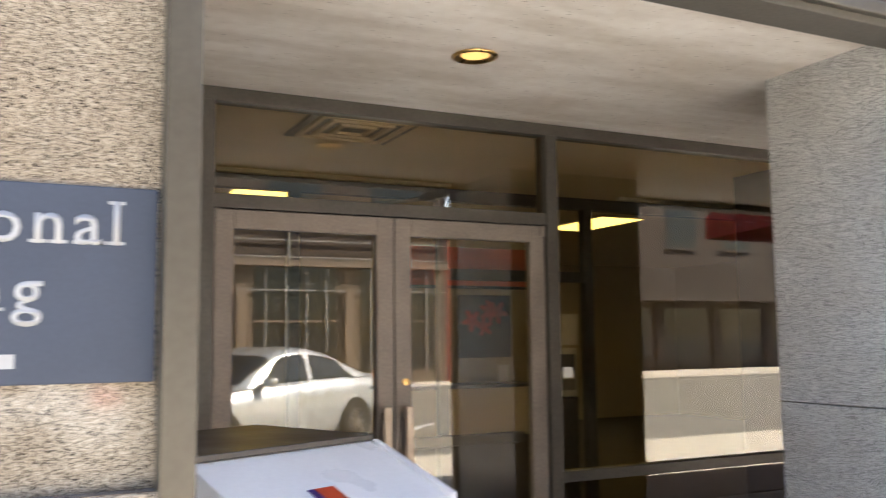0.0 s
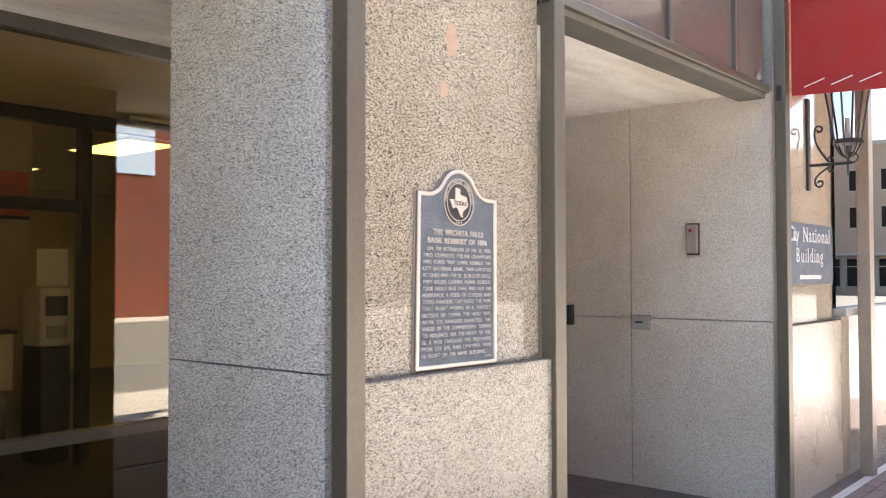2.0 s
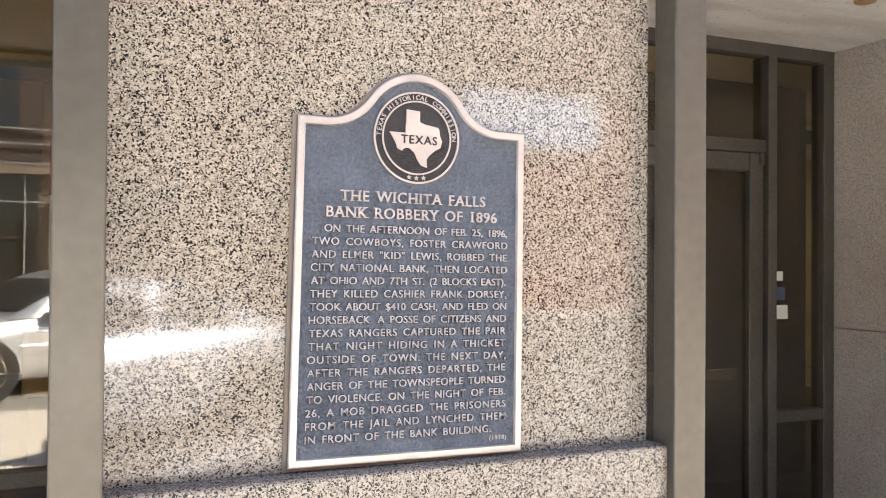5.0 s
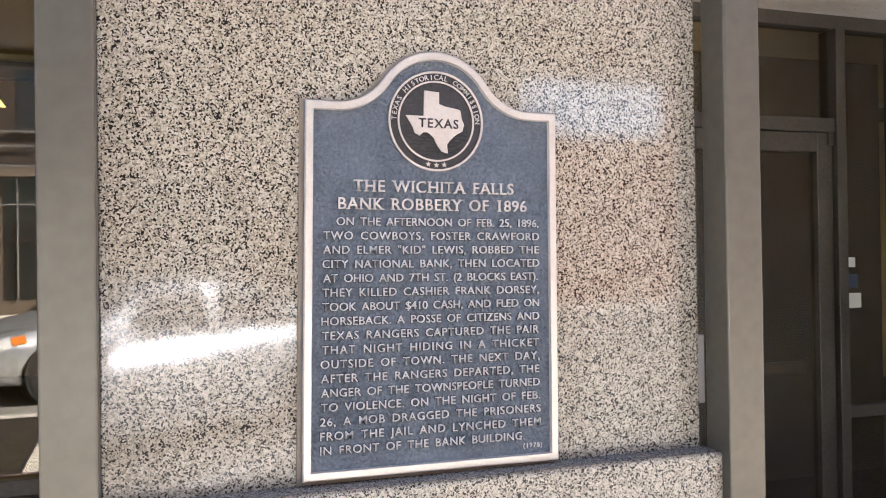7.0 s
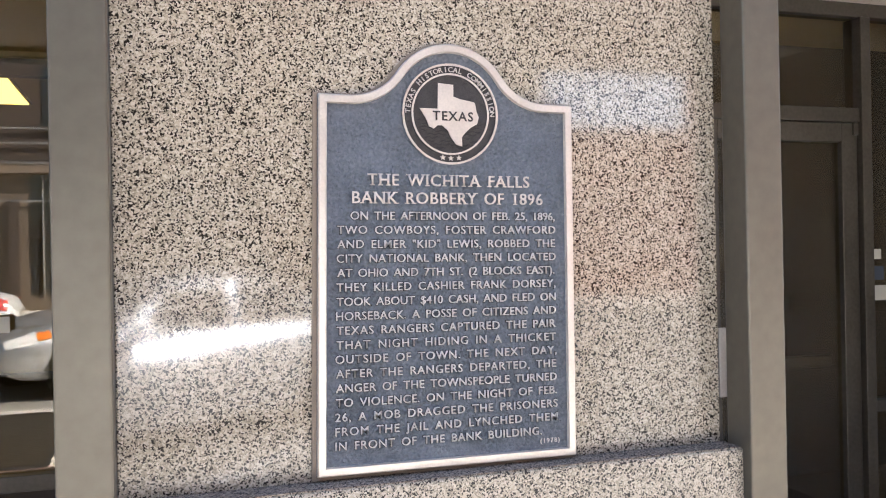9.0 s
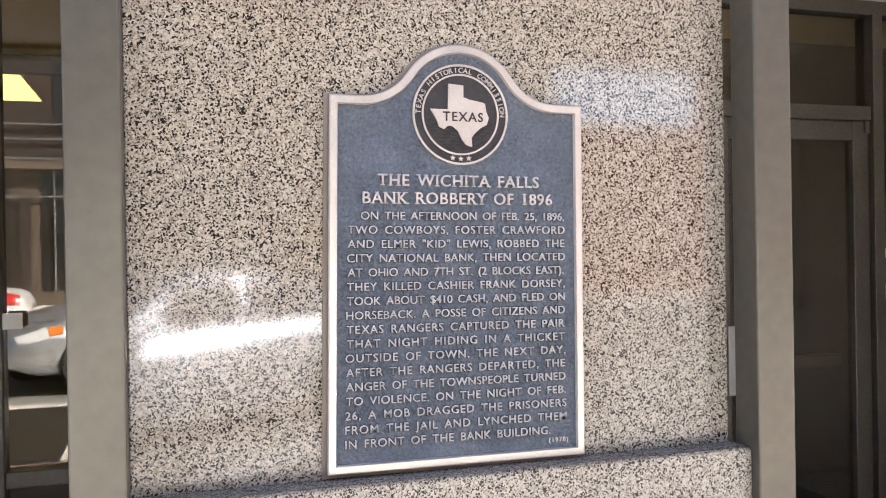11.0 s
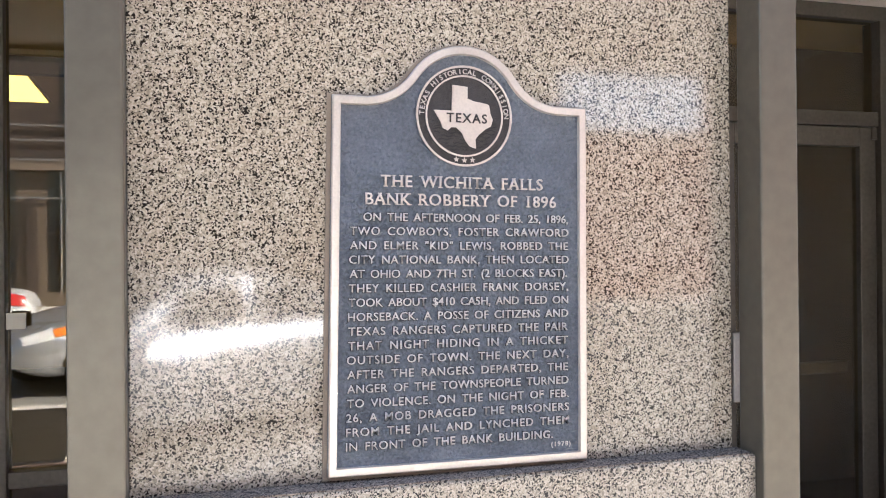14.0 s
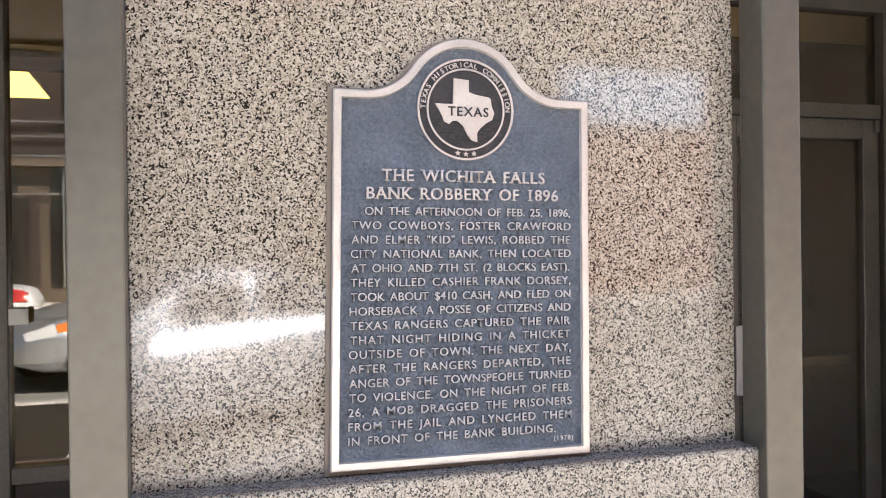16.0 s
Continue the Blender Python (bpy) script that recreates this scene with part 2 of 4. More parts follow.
def bm_prism(bm, pts, axis, a, b):
    """A closed outline drawn out along an axis from a to b; pts are the two other coordinates, in x, y, z order."""
    def at(p, v):
        return {"x": (v, p[0], p[1]), "y": (p[0], v, p[1]), "z": (p[0], p[1], v)}[axis]
    lo = [bm.verts.new(at(p, a)) for p in pts]
    hi = [bm.verts.new(at(p, b)) for p in pts]
    k = len(pts)
    bm.faces.new(lo)
    bm.faces.new(hi[::-1])
    for i in range(k):
        bm.faces.new((lo[i], hi[i], hi[(i + 1) % k], lo[(i + 1) % k]))
    bmesh.ops.recalc_face_normals(bm, faces=bm.faces[:])
    return bm


def bm_tube(bm, pts, r, seg=8):
    for a, b in zip(pts, pts[1:]):
        bm_cyl(bm, a, b, r, seg=seg)
    return bm


def mesh_of(name, bm, material, smooth=False):
    me = bpy.data.meshes.new(name)
    bm.to_mesh(me)
    bm.free()
    me.materials.append(material)
    if smooth:
        for p in me.polygons:
            p.use_smooth = True
    return me


def part(name, bm, material, parent, label="", smooth=False):
    ob = new(name, mesh_of(name, bm, material, smooth))
    ob.parent = parent
    if label:
        ob["label"] = label
    return ob


def thing(name, label, category, group="", kind="", at=(0, 0, 0), rz=0):
    ob = new(name)
    ob.matrix_basis = pose(*at, 0, 0, rz)
    return tagged(ob, label, category, group, kind)


def solid(name, bm, material, label, category, kind="", group="", smooth=False):
    return tagged(new(name, mesh_of(name, bm, material, smooth)), label, category, group, kind)


def bx(*a, bevel=0.0):
    return bm_box(bmesh.new(), *a, bevel=bevel)


def letters(text, width=None, height=1.0, depth=0.002, spread=True, bold=0.0, serif=False, gap=1.0):
    """The mesh of a line of raised type, its left foot at the origin, in the x-z plane facing -y; spread to a width."""
    cu = bpy.data.curves.new("line", "FONT")
    cu.body, cu.size, cu.extrude, cu.resolution_u, cu.offset = text, 1.0, 0.0, 3, bold
    cu.space_word = gap
    ob = bpy.data.objects.new("line", cu)
    scene.collection.objects.link(ob)

    def made():
        bpy.context.view_layer.update()
        dg = bpy.context.evaluated_depsgraph_get()
        return bpy.data.meshes.new_from_object(ob.evaluated_get(dg))

    cap = 0.69
    s = height / cap
    me = made()
    w = max(v.co.x for v in me.vertices) - min(v.co.x for v in me.vertices)
    if width and spread:
        for _ in range(2):
            w1 = w * s
            n = max(1, len(text) - 1)
            cu.space_character *= 1.0
            if _ == 0:
                base_w = w
                cu.space_character = 1.2
                me = made()
                w = max(v.co.x for v in me.vertices) - min(v.co.x for v in me.vertices)
                slope = (w - base_w) / 0.2
                cu.space_character = 1.0 + (width / s - base_w) / slope
                cu.space_character = min(1.9, max(0.85, cu.space_character))
                me = made()
                w = max(v.co.x for v in me.vertices) - min(v.co.x for v in me.vertices)
    sx = width / w if width else s
    x0 = min(v.co.x for v in me.vertices)
    bm = bmesh.new()
    bm.from_mesh(me)
    for v in bm.verts:
        v.co = Vector(((v.co.x - x0) * sx, 0.0, v.co.y * s))
    if depth:
        r = bmesh.ops.extrude_face_region(bm, geom=bm.faces[:])
        for g in r["geom"]:
            if isinstance(g, bmesh.types.BMVert):
                g.co.y -= depth
        bmesh.ops.recalc_face_normals(bm, faces=bm.faces[:])
    if serif:
        foot = [0.0, height]
        ends = []
        for e in bm.edges:
            p, q = (v.co for v in e.verts)
            if abs(p.y) < 1e-9 and abs(q.y) < 1e-9 and abs(p.z - q.z) < 0.01 * s and 0.03 * s < abs(p.x - q.x) < 0.2 * s:
                for z in foot:
                    if abs(p.z - z) < 0.03 * s:
                        ends.append((min(p.x, q.x), max(p.x, q.x), z))
        for xa, xb, z in sorted(set((round(a, 6), round(b, 6), c) for a, b, c in ends)):
            z0 = z if z == 0 else z - 0.05 * s
            bm_box(bm, xa - 0.075 * s, xb + 0.075 * s, -depth * 0.96, 0.0, z0, z0 + 0.05 * s)
    bpy.data.objects.remove(ob)
    return bm


def moved(bm, x, y, z, ry=0.0):
    bm.transform(pose(x, y, z, 0, ry, 0))
    return bm


# ---- plan ----
FRONT, LEDGE_Y, LEDGE_Z = 2.146, 2.088, 1.246   # granite front, lower block's front, ledge height
SHOP, SOFFIT, FLOOR = 4.258, 2.805, 0.06
BEAM_Z = 2.748
ROAD = 0.0
PILLARS = ((-0.97, 0.195), (3.113, 4.268), (7.06, 8.225))

# ground
solid("road", bx(-60, 70, -18.0, -2.3, -0.3, ROAD), M_ROAD, "pale worn concrete street in full sun", "road", "structure")
solid("pavement", bx(-60, 70, -2.15, 2.0, -0.3, FLOOR - 0.012), M_PAVE, "grey concrete pavement along the bank front", "pavement", "structure")
solid("kerb", bx(-60, 70, -2.3, -2.15, -0.3, FLOOR - 0.006, bevel=0.02), M_KERB, "concrete kerb beside the street", "kerb", "structure")
solid("kerb", bx(-60, 70, -18.25, -18.0, -0.3, 0.05, bevel=0.02), M_KERB, "concrete kerb on the far side", "kerb", "structure")
solid("pavement", bx(-60, 70, -60, -18.25, -0.3, 0.04), M_PAVE, "grey concrete pavement across the street", "pavement", "structure")
solid("ground", bx(-400, 400, -400, 400, -0.6, -0.31), M_KERB, "dusty level ground of the town", "ground", "structure")
solid("floor", bx(-1.2, 12, 2.0, 12, -0.3, FLOOR), M_PAVER, "brown tiled floor under the arcade", "floor", "structure")

# pillars: granite slabs on a core, ledge block in front
def slab(p, x0, x1, y0, y1, z0, z1, material, label=""):
    return part("panel", bx(x0, x1, y0, y1, z0, z1, bevel=0.0025), material, p, label)


def pillar(x0, x1, y1, label, stone=M_HONED):
    p = thing("granite_pillar", label, "pillar", "pillars of the arcade", "structure", at=(x0, FRONT, 0))
    w, d = x1 - x0, y1 - FRONT
    part("core", bx(0.03, w - 0.03, 0.03, d - 0.03, 0, 3.6), M_KERB, p)
    slab(p, 0.072, w, 0, 0.03, LEDGE_Z, 3.6, M_GRAN, "polished speckled granite")
    t = 0.03
    ledge = part("ledge_block", bx(0.072, w + 0.012, LEDGE_Y - FRONT, 0.03, FLOOR, LEDGE_Z, bevel=0.006), M_LEDGE, p)
    part("ledge_top", bx(0.076, w + 0.006, LEDGE_Y - FRONT + 0.004, -0.001, LEDGE_Z, LEDGE_Z + 0.002), M_LEDGESHADE, p, "dark ledge top with the shade put into its colour")
    ys = [0.0, d] if d < 1.5 else [0.0, 3.21 - FRONT, d]
    for a, b in zip(ys, ys[1:]):
        for z0, z1 in ((FLOOR, 1.2725), (1.2775, SOFFIT)):
            for xa, xb in ((0, t), (w - t, w)):
                if xa == 0:
                    slab(p, xa, xb, a + (0.032 if a == 0 else 0.0025), b - 0.004, z0, z1, stone, "honed grey granite")
                else:
                    slab(p, xa, xb, a + 0.032, b - 0.004, z0, z1, stone)
    for z0, z1 in ((FLOOR, 1.2725), (1.2775, SOFFIT)):
        slab(p, t, w - t, d - t, d, z0, z1, stone)
    return p


pillar(*PILLARS[0], SHOP + 0.1, "speckled granite pier carrying a blue sign beside the doors")
plaque_pillar = pillar(*PILLARS[1], 3.05, "freestanding pink-grey speckled granite pillar with a ledge and a plaque")
pillar(*PILLARS[2], SHOP + 0.1, "pale speckled granite pier closing the arcade", M_TANSTONE)

# soffit and beam
sof = bx(-1.2, 3.707, 2.3, SHOP + 0.02, SOFFIT, SOFFIT + 0.1)
bm_box(sof, 3.713, 8.3, 2.3, SHOP + 0.02, SOFFIT, SOFFIT + 0.1)
bm_box(sof, 3.70, 3.72, 2.3, SHOP + 0.02, SOFFIT + 0.02, SOFFIT + 0.09)
solid("ceiling", sof, M_PLASTER, "stained off-white plaster soffit over the arcade", "ceiling", "structure")


M_SPANDREL = mat("brown_spandrel_panel", (0.115, 0.088, 0.076), 0.14, 0, 0.12, 2.0)


def beam(x0, x1):
    b = thing("beam", "grey bronze steel beam under the upper windows", "beam", "beams over the arcade", "structure", at=(x0, 0, 0))
    w = x1 - x0
    part("flange", bx(0, w, 2.195, 2.375, BEAM_Z, BEAM_Z + 0.06, bevel=0.004), M_BEAM, b)
    part("sill", bx(0, w, 2.165, 2.23, BEAM_Z + 0.03, BEAM_Z + 0.085, bevel=0.006), M_FIN, b, "pale metal sill")
    part("web", bx(0, w, 2.24, 2.36, BEAM_Z + 0.06, 3.6), M_FRAME, b)
    for a, c in ((0.02, w * 0.46), (w * 0.46 + 0.06, w * 0.8), (w * 0.8 + 0.03, w - 0.02)):
        part("panel", bx(a, c, 2.205, 2.213, BEAM_Z + 0.085, 3.6), M_SPANDREL, b, "brown glossy spandrel panel")
    for a in (w * 0.46, w * 0.8):
        part("mullion", bx(a, a + 0.03 + (0.03 if a < w * 0.6 else 0), 2.18, 2.24, BEAM_Z + 0.085, 3.6, bevel=0.003), M_FRAME, b)
    return b


beam(0.27, 3.105)
beam(4.36, 7.02)

# vertical fins with their awning arms
FINS = (0.185, 3.105, 4.277, 7.022)


def fin(x, arm_z=2.775):
    f = thing("facade_fin", "grey-bronze painted steel fin with a projecting arm", "fin", "fins along the front", "structure", at=(x, 0, 0))
    part("post", bx(0, 0.08, 2.065, 2.137, FLOOR - 0.05, 3.6, bevel=0.004), M_FIN, f)
    part("arm", bx(0.006, 0.074, 0.95, 2.064, arm_z, arm_z + 0.075, bevel=0.004), M_FIN, f)
    for z in (2.72,):
        part("clip", bx(-0.012, 0.0, 2.09, 2.12, z, z + 0.1), M_BLACK, f)
    return f


for x in FINS:
    fin(x, 3.4 if x > 7 else 2.775)

# the building above: plain mass
UPPER = 3.66
solid("wall_upper", bx(-14, 12, 2.24, 14, 3.6, UPPER), M_HONED, "plain upper wall of the bank building", "wall", "structure")
solid("wall_west", bx(-14, -1.2, 2.3, 14, -0.05, 3.6), M_HONED, "granite clad flank of the bank", "wall", "structure")

# ---- plaque ----
PX0, PX1, PZ0, PZS = 3.502, 3.959, 1.254, 1.881
PW = PX1 - PX0


def plaque_outline(inset=0.0, n=14):
    """The plaque's outline about its middle: flat shoulders, hollow curves and a round arch."""
    R, r, top = 0.113, 0.0957, 0.095
    a = math.asin(0.095 / R)
    half = []
    for i in range(n + 1):
        q = a * i / n
        half.append((R * math.sin(q), top - R * (1 - math.cos(q))))
    cx, cz = half[-1][0] + r * math.sin(a), r
    for i in range(1, n + 1):
        q = a * (1 - i / n)
        half.append((cx - r * math.sin(q), cz - r * math.cos(q)))
    half.append((PW / 2, 0.0))
    half.append((PW / 2, PZ0 - PZS))
    pts = half + [(-x, z) for x, z in half[::-1]]
    pts = [p for i, p in enumerate(pts) if i == 0 or (Vector(p) - Vector(pts[i - 1])).length > 1e-6]
    if (Vector(pts[0]) - Vector(pts[-1])).length < 1e-6:
        pts.pop()
    if inset:
        out = []
        k = len(pts)
        for i, p in enumerate(pts):
            d0 = (Vector(p) - Vector(pts[i - 1])).normalized()
            d1 = (Vector(pts[(i + 1) % k]) - Vector(p)).normalized()
            n0, n1 = Vector((d0.y, -d0.x)), Vector((d1.y, -d1.x))
            b = (n0 + n1)
            out.append(tuple(Vector(p) + b * (inset / max(0.3, b.dot(n0)))))
        pts = out
    return pts


M_PLFIELD = mat("plaque_field", (0.155, 0.17, 0.192), 0.40, 0.3, 0.3, 14.0, 1.0, 170, bdist=0.012)
M_PLRIM = mat("plaque_rim_metal", (0.66, 0.585, 0.51), 0.38, 0.55, 0.1, 18.0, 0.05, 200)
M_PLTYPE = mat("plaque_raised_type", (0.56, 0.53, 0.49), 0.35, 0.4, 0.14, 30.0)
M_DARKBRONZE = mat("dark_bronze_metal", (0.030, 0.027, 0.026), 0.6, 0.3, 0.35, 60.0)
M_PLDARK = mat("plaque_dark_ground", (0.055, 0.047, 0.043), 0.5, 0.3, 0.4, 90.0, 1.0, 380)

plaque = thing("historical_plaque", "cast metal plaque, blue-grey field, pale raised lettering, on granite", "plaque", at=((PX0 + PX1) / 2, FRONT - 0.0005, PZS))
M_MOUNT = mat("tan_sealant", (0.30, 0.235, 0.175), 0.8, 0, 0.2, 40.0, 0.3, 150)
part("mount", bm_prism(bmesh.new(), [(x - 0.0015, z - 0.002) for x, z in plaque_outline(-0.0055)], "y", 0.0, -0.0055), M_MOUNT, plaque, "tan sealant bed round the casting")
part("backplate", bm_prism(bmesh.new(), plaque_outline(), "y", 0.0, -0.0125), M_PLFIELD, plaque)
outer, inner, inner2 = plaque_outline(0.0005), plaque_outline(0.0132), plaque_outline(0.0152)
rim = bmesh.new()
loops = [[rim.verts.new((x, y, z)) for x, z in pts] for pts, y in ((outer, -0.0005), (plaque_outline(0.0), -0.016), (plaque_outline(0.002), -0.0185), (inner, -0.0185), (inner2, -0.012))]
for la, lb in zip(loops, loops[1:]):
    k = len(la)
    for i in range(k):
        rim.faces.new((la[i], la[(i + 1) % k], lb[(i + 1) % k], lb[i]))
bmesh.ops.recalc_face_normals(rim, faces=rim.faces[:])
part("rim", rim, M_PLRIM, plaque, "pale bare metal rim")

FIELD = -0.0126
LINES = [
    ("ON THE AFTERNOON OF FEB. 25, 1896,", 3.556, 3.924), ("TWO COWBOYS, FOSTER CRAWFORD", 3.534, 3.925), ("AND ELMER \"KID\" LEWIS, ROBBED THE", 3.534, 3.924),
    ("CITY NATIONAL BANK, THEN LOCATED", 3.533, 3.925), ("AT OHIO AND 7TH ST. (2 BLOCKS EAST).", 3.534, 3.922), ("THEY KILLED CASHIER FRANK DORSEY,", 3.533, 3.924),
    ("TOOK ABOUT $410 CASH, AND FLED ON", 3.533, 3.924), ("HORSEBACK. A POSSE OF CITIZENS AND", 3.532, 3.924), ("TEXAS RANGERS CAPTURED THE PAIR", 3.533, 3.923),
    ("THAT NIGHT HIDING IN A THICKET", 3.533, 3.923), ("OUTSIDE OF TOWN. THE NEXT DAY,", 3.531, 3.924), ("AFTER THE RANGERS DEPARTED, THE", 3.532, 3.923),
    ("ANGER OF THE TOWNSPEOPLE TURNED", 3.532, 3.924), ("TO VIOLENCE. ON THE NIGHT OF FEB.", 3.532, 3.924), ("26, A MOB DRAGGED THE PRISONERS", 3.531, 3.925),
    ("FROM THE JAIL AND LYNCHED THEM", 3.531, 3.925), ("IN FRONT OF THE BANK BUILDING.", 3.531, 3.894),
]
CX = (PX0 + PX1) / 2
for text, xa, xb, z, h in (("THE WICHITA FALLS", 3.585, 3.876, 1.7325, 0.0195), ("BANK ROBBERY OF 1896", 3.559, 3.901, 1.7022, 0.0195)):
    part("title_line", moved(letters(text, xb - xa, h, 0.0034, bold=0.006, serif=True, gap=1.4), xa - CX, FIELD, z - PZS), M_PLRIM, plaque, "pale raised title lettering")
Z0, Z1 = 1.6750, 1.2955
for i, (text, xa, xb) in enumerate(LINES):
    z = Z0 + (Z1 - Z0) * i / (len(LINES) - 1)
    row = part("text_line", moved(letters(text, xb - xa, 0.0136, 0.0034, bold=0.007, gap=1.7), xa - CX, FIELD, z - PZS), M_PLTYPE, plaque)
    # a bolder dark copy of the line, showing as an outline round its letters
    part("patina", moved(letters(text, xb - xa + 0.0014, 0.0136, 0.0006, bold=0.05, gap=1.7), xa - CX - 0.0007, FIELD, z - PZS), M_DARKBRONZE, row, "dark bolder copy behind the letters")
part("date_line", moved(letters("(1978)", 0.036, 0.008, 0.002), 3.892 - CX, FIELD, 1.2800 - PZS), M_PLTYPE, plaque)

# seal of the plaque
SX, SZ, SR = 3.731 - CX, 1.8565 - PZS, 0.0865


def bm_ring(bm, r0, r1, y0, y1, n=64):
    ls = []
    for r, y in ((r1, y0), (r1, y1), (r0, y1), (r0, y0)):
        ls.append([bm.verts.new((SX + r * math.sin(2 * math.pi * i / n), y, SZ + r * math.cos(2 * math.pi * i / n))) for i in range(n)])
    for a, b in zip(ls, ls[1:]):
        for i in range(n):
            bm.faces.new((a[i], a[(i + 1) % n], b[(i + 1) % n], b[i]))
    bmesh.ops.recalc_face_normals(bm, faces=bm.faces[:])
    return bm


seal = part("seal", bm_cyl(bmesh.new(), (SX, FIELD + 0.001, SZ), (SX, FIELD - 0.0014, SZ), SR, seg=64), M_PLDARK, plaque, "dark round seal with a pale state outline")
part("ring", bm_ring(bmesh.new(), SR - 0.0035, SR, FIELD, FIELD - 0.004), M_PLRIM, seal)
part("ring", bm_ring(bmesh.new(), SR - 0.0195, SR - 0.0165, FIELD, FIELD - 0.0035), M_PLRIM, seal)
arc = bmesh.new()
word = "TEXAS HISTORICAL COMMISSION"
for i, ch in enumerate(word):
    if ch == " ":
        continue
    q = radians(-88 + 176 * i / (len(word) - 1))
    c = letters(ch, None, 0.0085, 0.0018, bold=0.01)
    w = max(v.co.x for v in c.verts)
    c.transform(Matrix.Translation((SX, FIELD - 0.0014, SZ)) @ Matrix.Rotation(q, 4, "Y") @ Matrix.Translation((-w / 2, 0, SR - 0.0143)))
    tmp = bpy.data.meshes.new("glyph")
    c.to_mesh(tmp)
    c.free()
    arc.from_mesh(tmp)
    bpy.data.meshes.remove(tmp)
part("seal_lettering", arc, M_PLRIM, seal)
waves = bmesh.new()
for i in range(9):
    z = -0.012 - 0.0058 * i
    half = math.sqrt(max(0.0, (SR - 0.022) ** 2 - z * z)) * 0.94
    pts = [(SX - half + 2 * half * k / 22, FIELD - 0.0016, SZ + z + 0.0016 * math.sin(1.7 * k + 2.3 * i)) for k in range(23)]
    for a, b in zip(pts, pts[1:]):
        if (i + int((a[0] - SX) * 90)) % 4:
            bm_cyl(waves, a, b, 0.0011, seg=5)
part("seal_ground", waves, M_DARKBRONZE, seal, "fine wavy relief lines")
STATE = [(-0.012, 0.052), (0.012, 0.050), (0.012, 0.030), (0.022, 0.026), (0.034, 0.024), (0.044, 0.022), (0.047, 0.020), (0.049, 0.006), (0.053, -0.004), (0.050, -0.016),
         (0.040, -0.022), (0.030, -0.032), (0.025, -0.040), (0.026, -0.055), (0.016, -0.052), (0.009, -0.042), (0.003, -0.028), (-0.006, -0.020), (-0.013, -0.020), (-0.019, -0.026),
         (-0.027, -0.022), (-0.031, -0.010), (-0.041, 0.008), (-0.013, 0.008)]
part("state_outline", bm_prism(bmesh.new(), [(SX + 1.13 * x - 0.009, SZ + z) for x, z in STATE], "y", FIELD, FIELD - 0.0042), M_PLRIM, seal)
part("seal_word", moved(letters("TEXAS", 0.073, 0.0155, 0.0012, bold=0.012), SX - 0.033, FIELD - 0.0042, SZ - 0.0115), M_PLDARK, seal)
for i in (-1, 0, 1):
    st = []
    for k in range(10):
        rr, q = (0.0052 if k % 2 == 0 else 0.0021), math.pi * k / 5
        st.append((SX + i * 0.0145 + rr * math.sin(q), SZ - SR + 0.0105 + 0.0012 * abs(i) + rr * math.cos(q)))
    part("star", bm_prism(bmesh.new(), st, "y", FIELD, FIELD - 0.003), M_PLRIM, seal)

# the casting hangs slightly askew and flares towards its foot
FOOT = (3.4905, 3.955, 1.2575, 1.2535)
HEAD = (3.5035, 3.958, 1.8835, 1.8775)


def settle(ob):
    for v in ob.data.vertices:
        u, k = (v.co.x + PW / 2) / PW, (v.co.z - (PZ0 - PZS)) / (PZS - PZ0)
        foot_x, head_x = FOOT[0] + (FOOT[1] - FOOT[0]) * u, HEAD[0] + (HEAD[1] - HEAD[0]) * u
        foot_z, head_z = FOOT[2] + (FOOT[3] - FOOT[2]) * u, HEAD[2] + (HEAD[3] - HEAD[2]) * u
        v.co.x, v.co.z = foot_x + (head_x - foot_x) * k - CX, foot_z + (head_z - foot_z) * k - PZS


for piece in plaque.children_recursive:
    settle(piece)

# filled patches on the granite above the plaque
M_PATCH = mat("tan_mortar_patch", (0.41, 0.28, 0.2), 0.75, 0, 0.22, 60.0)
def blob(name, x, z, rx, rz, label):
    pts = [(x + rx * math.cos(2 * math.pi * i / 18) * (1 + 0.06 * math.sin(5 * i)), z + rz * math.sin(2 * math.pi * i / 18)) for i in range(18)]
    return solid(name, bm_prism(bmesh.new(), pts, "y", FRONT + 0.002, FRONT - 0.0012), M_PATCH, label, "mortar patch")
blob("mortar_patch", 3.71, 2.455, 0.036, 0.062, "round tan filled hole in the granite")
blob("mortar_patch", 3.665, 2.262, 0.022, 0.032, "small tan filled hole in the granite")

# ---- storefront ----
def rail(p, x0, x1, z0, z1, y0=SHOP - 0.045, y1=SHOP + 0.045, m=M_FRAME, name="rail"):
    return part(name, bx(x0, x1, y0, y1, z0, z1, bevel=0.004), m, p)


def pane(p, x0, x1, z0, z1, m=M_GLASS):
    return part("pane", bx(x0, x1, SHOP - 0.004, SHOP + 0.004, z0, z1), m, p)


front = thing("storefront", "dark bronze framed storefront glazing with tinted glass", "storefront", "", "structure")
rail(front, 0.19, 7.06, 2.735, SOFFIT)
LOW0, LOW1 = 0.775, 0.835
for a, b in ((0.64, 0.735), (2.60, 2.675), (5.585, 5.655), (6.57, 6.63)):
    rail(front, a, b, FLOOR, 2.735, name="mullion", y0=SHOP - 0.06, y1=SHOP + 0.06)
rail(front, 6.98, 7.058, FLOOR, 2.735, name="mullion")
for a, b in ((0.735, 2.60), (5.655, 6.57)):
    rail(front, a, b, 2.215, 2.285)
    pane(front, a, b, 2.285, 2.735)
pane(front, 0.195, 0.64, FLOOR, 2.735)
